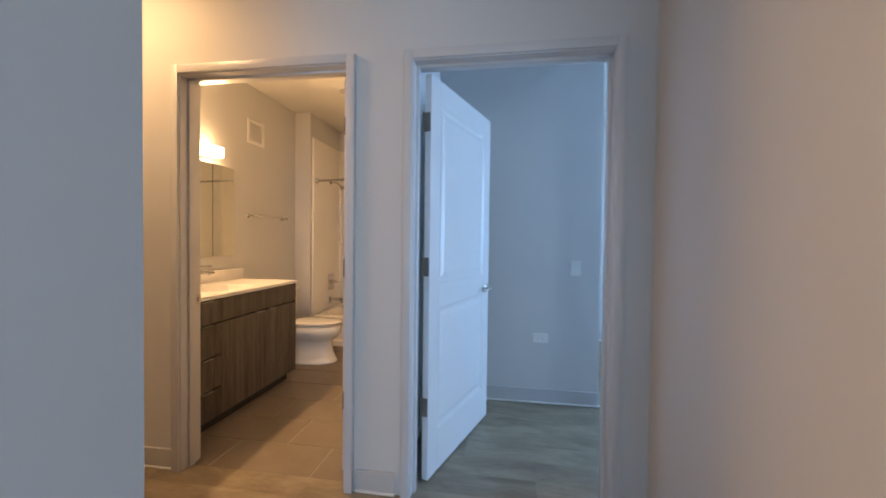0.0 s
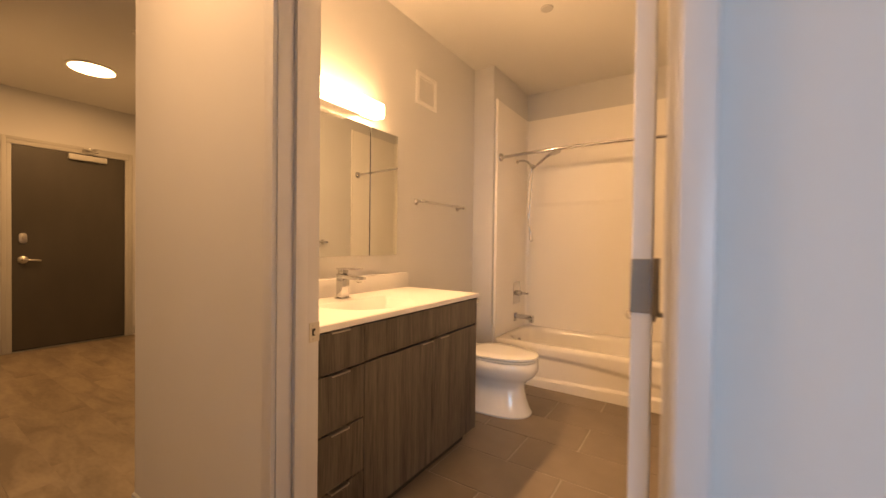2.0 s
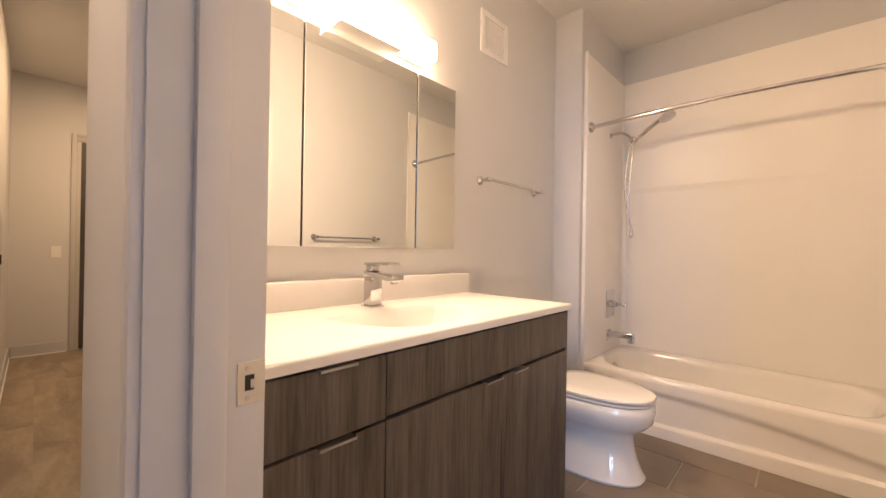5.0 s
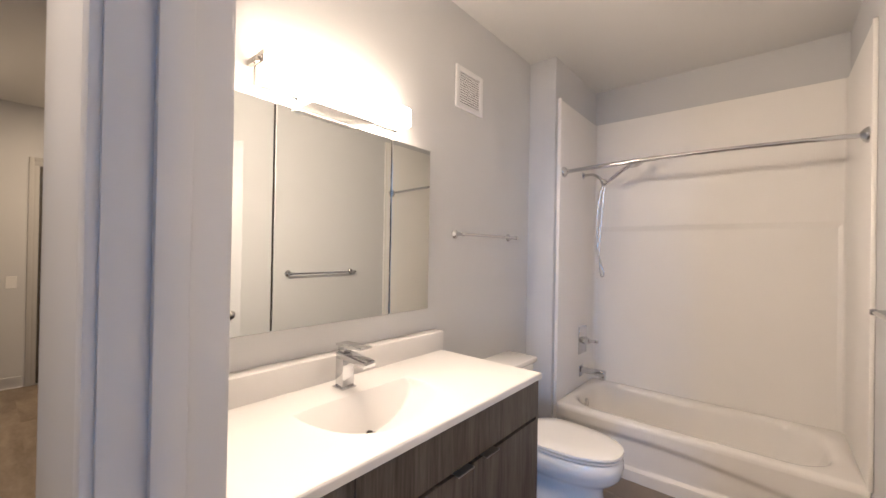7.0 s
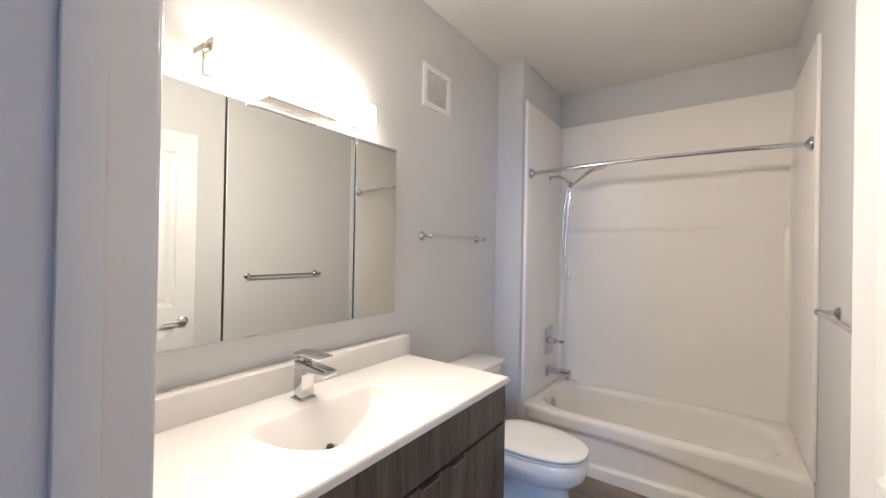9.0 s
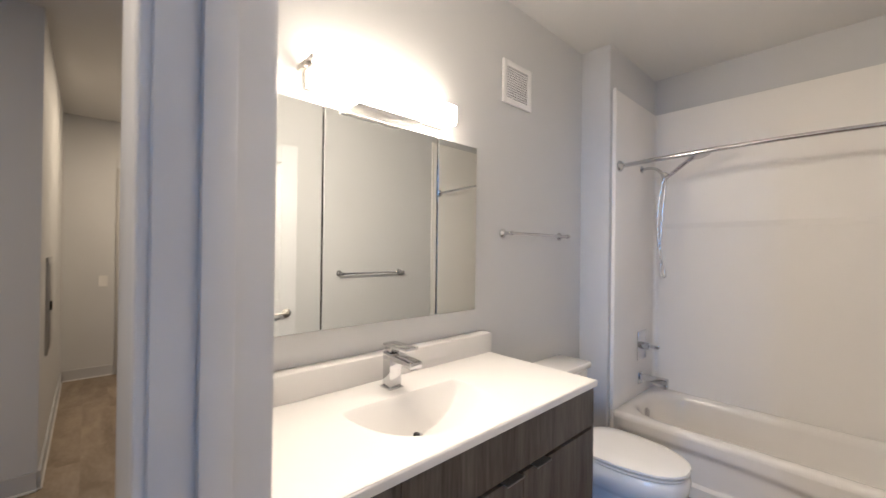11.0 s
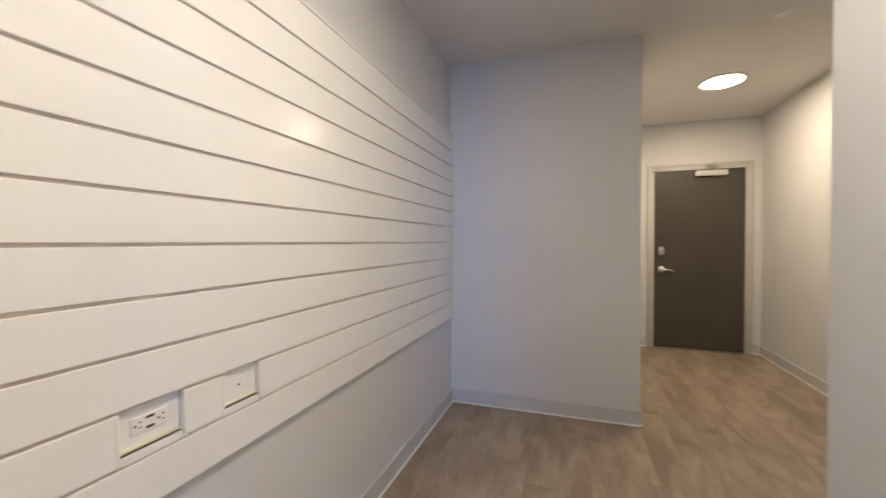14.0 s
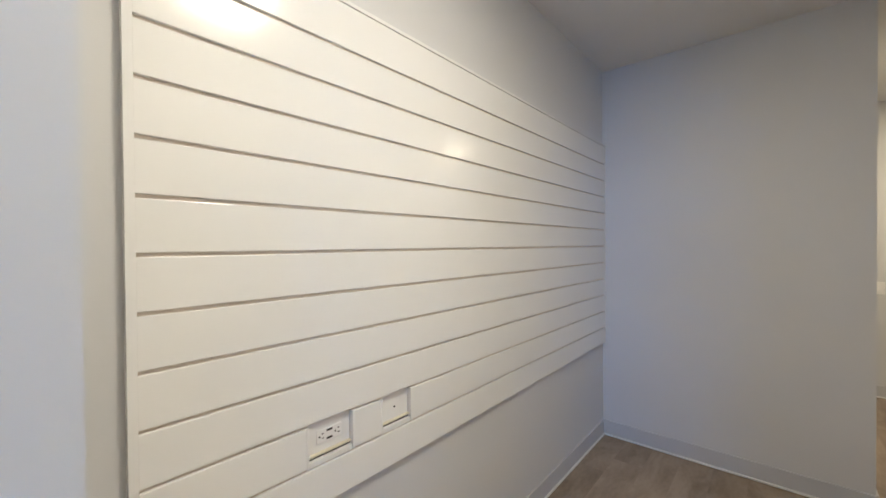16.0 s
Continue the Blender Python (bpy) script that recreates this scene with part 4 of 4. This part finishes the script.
part("edge_flange", bx(TX1 - 0.018, TX1, TY - 0.030, TY - 0.010, RIM + 0.001, ST + 0.002, 0.004), SURR, su)
# back panel with a shallow ledge moulded across
pr = [(0.0, RIM + 0.001), (0.014, RIM + 0.001), (0.014, 1.600), (0.0155, 1.610), (0.0235, 1.640), (0.025, 1.650), (0.025, ST), (0.0, ST)]
part("back_panel", loft([[(x, TB - d, z) for d, z in pr] for x in (TX0 + 0.013, TX1 - 0.013)]), SURR, su)
for x, s in ((TX0 + 0.014, 1), (TX1 - 0.014, -1)):
    part("corner_cove", loft([[(x, TB - 0.014, z), (x, TB - 0.045, z), (x + s * 0.010, TB - 0.023, z), (x + s * 0.032, TB - 0.014, z)] for z in (RIM + 0.001, ST - 0.002)]), SURR, su)

# shower rod
XL, XR = TX0 + 0.014, TX1 - 0.014
rd = thing("shower_rod", (-1.0, 4.66, 2.005), "chrome telescoping shower curtain rod across the tub", "curtain rod")
for x, s in ((XL, 1), (XR, -1)):
    part("flange", disc((x, 4.65, 2.005), (s, 0, 0), [(0.038, 0), (0.038, 0.006), (0.030, 0.018), (0.018, 0.026), (0.015, 0.030)], 24), CHROME, rd)
bow = [(XL + 0.028 + (XR - XL - 0.056) * k / 20, 4.65 - 0.02 * math.sin(math.pi * k / 20), 2.005 + 0.012 * math.sin(math.pi * k / 20)) for k in range(21)]
part("outer_tube", tube(bow[:9], 0.0145, 14), CHROME, rd)
part("inner_tube", tube(bow[8:], 0.0125, 14), CHROME, rd)

# hand shower
hs = thing("hand_shower", (XL, 5.040, 2.04), "chrome hand shower on an arm with a looped metal hose", "shower head")
part("escutcheon", disc((XL, 5.040, 2.040), (1, 0, 0), [(0.028, 0), (0.026, 0.006), (0.012, 0.010)], 20), CHROME, hs)
part("arm", tube(smooth_line([(XL + 0.005, 5.040, 2.040), (XL + 0.07, 5.035, 2.040), (XL + 0.12, 5.030, 2.015), (XL + 0.155, 5.025, 1.975)], 6), 0.0105, 12), CHROME, hs)
part("holder", disc((XL + 0.150, 5.025, 1.985), (0.7, 0, -0.7), [(0.012, 0), (0.022, 0.006), (0.024, 0.03), (0.016, 0.040)], 18), CHROME, hs)
part("handle", tube(smooth_line([(XL + 0.165, 5.025, 1.945), (XL + 0.22, 5.015, 1.985), (XL + 0.31, 5.000, 2.045), (XL + 0.375, 4.990, 2.078)], 6), [0.011] * 6 + [0.014] * 7 + [0.016] * 6, 14), CHROME, hs)
part("head", disc((XL + 0.395, 4.988, 2.095), (0.35, -0.05, -0.94), [(0.018, -0.008), (0.040, 0.0), (0.056, 0.014), (0.056, 0.024), (0.050, 0.028), (0.01, 0.029)], 28), CHROME, hs)
part("hose", tube(smooth_line([(XL + 0.160, 5.025, 1.952), (XL + 0.140, 5.025, 1.88), (XL + 0.118, 5.025, 1.70), (XL + 0.125, 5.025, 1.48), (XL + 0.165, 5.025, 1.30), (XL + 0.172, 5.025, 1.255), (XL + 0.155, 5.030, 1.245), (XL + 0.140, 5.035, 1.30), (XL + 0.135, 5.035, 1.50), (XL + 0.150, 5.032, 1.72), (XL + 0.165, 5.028, 1.88), (XL + 0.172, 5.027, 1.945)], 6), 0.0060, 10), CHROME, hs, "ribbed metal hose")

vv = thing("shower_valve", (XL, 5.060, 0.72), "square chrome shower valve plate with a lever", "shower valve")
part("plate", bx(XL, XL + 0.007, 4.985, 5.145, 0.622, 0.835, 0.002), CHROME, vv)
part("hub", disc((XL + 0.007, 5.065, 0.725), (1, 0, 0), [(0.028, 0), (0.026, 0.02), (0.024, 0.05), (0.02, 0.052)], 20), CHROME, vv)
part("lever", bx(XL + 0.045, XL + 0.125, 5.050, 5.080, 0.715, 0.738, 0.004), CHROME, vv)
ts = thing("tub_spout", (XL, 5.040, 0.49), "square chrome tub spout", "tub spout")
part("flange", bx(XL, XL + 0.008, 5.005, 5.075, 0.445, 0.530, 0.002), CHROME, ts)
so = bx(XL + 0.008, XL + 0.19, 5.015, 5.065, 0.478, 0.518, 0.006, 3)
part("spout", join(so, bx(XL + 0.150, XL + 0.190, 5.016, 5.064, 0.448, 0.484, 0.005, 2)), CHROME, ts)

# ---- floors, piece by piece ----
setting("floor_hall_base", join(bx(-6.36, 1.33, 0.25, YD + 0.06, -0.1, -0.0035), bx(-6.36, HX, YD + 0.06, 3.56, -0.1, -0.0035), bx(-0.29, 4.62, -4.12, 0.25, -0.1, -0.0035), bx(-0.12, 5.32, YD + 0.06, 5.62, -0.1, -0.0035)), DARK, "subfloor under the planks", "floor")
setting("floor_bath_base", bx(HX, -0.12, YD + 0.06, 5.45, -0.1, -0.003), GROUT, "pale grout between the bathroom tiles", "floor")
hall = thing("floor_hall", (0, 0, 0), "greige wood-look vinyl plank floor", "floor", kind="structure")
tiles = thing("floor_bath", (0, 0, 0), "taupe rectangular porcelain floor tiles", "floor", kind="structure")
MESHES = {}


def piece(name, parent, material, x0, x1, y0, y1, bev):
    """One flat piece of floor; pieces of one size share a mesh."""
    w, d = round(x1 - x0, 3), round(y1 - y0, 3)
    key = (name, w, d)
    if key not in MESHES:
        me = bpy.data.meshes.new(name)
        bm = loft([[(0, 0, -0.004), (w, 0, -0.004), (w, d, -0.004), (0, d, -0.004)], [(0, 0, -bev), (w, 0, -bev), (w, d, -bev), (0, d, -bev)], [(bev, bev, 0), (w - bev, bev, 0), (w - bev, d - bev, 0), (bev, d - bev, 0)]])
        bm.to_mesh(me)
        bm.free()
        me.materials.append(material)
        MESHES[key] = me
    ob = new(name, MESHES[key])
    ob.parent = parent
    ob.location = (x0, y0, 0)


G = 0.007
r, y = 0, 4.385 - 7 * 0.3255
while y < TY + 0.1:
    x = -2.32 + (0.305 if r % 2 else 0.0)
    a, b = max(y + G / 2, YD + 0.062), min(y + 0.3255 - G / 2, TY + 0.1)
    while x < RX:
        x0, x1 = max(x + G / 2, WX), min(x + 0.61 - G / 2, RX)
        if x1 - x0 > 0.02 and b - a > 0.02:
            piece("tile", tiles, TILE, x0, x1, a, b, 0.0012)
        x += 0.61
    y += 0.3255
    r += 1
rng = random.Random(4)
PW, PL, S = 0.178, 1.22, 0.0004
for x_lo, x_hi, y_lo, y_hi in ((-6.24, HX, 1.80, 3.44), (-3.85, -0.172, 0.375, 1.80), (HX, 1.21, 1.80, YD + 0.06), (-0.172, 1.21, -0.42, 1.80), (0.0, 2.9, YD + 0.06, 5.5)):
    y = y_lo
    while y < y_hi - 0.005:
        x = x_lo - rng.choice((0.1, 0.3, 0.5, 0.7, 0.9, 1.1))
        while x < x_hi - 0.005:
            x0, x1 = max(x, x_lo), min(x + PL, x_hi)
            if x1 - x0 > 0.01:
                piece("plank", hall, PLANK, x0 + S / 2, x1 - S / 2, y + S / 2, min(y + PW, y_hi) - S / 2, 0.0004)
            x += PL
        y += PW
part("far_planks", join(bx(-0.172, 4.5, -4.0, -0.422, -0.0035, 0), bx(1.212, 4.5, -0.42, 0.03, -0.0035, 0), bx(2.902, 5.2, YD + 0.13, 5.5, -0.0035, 0)), PLANK, hall)
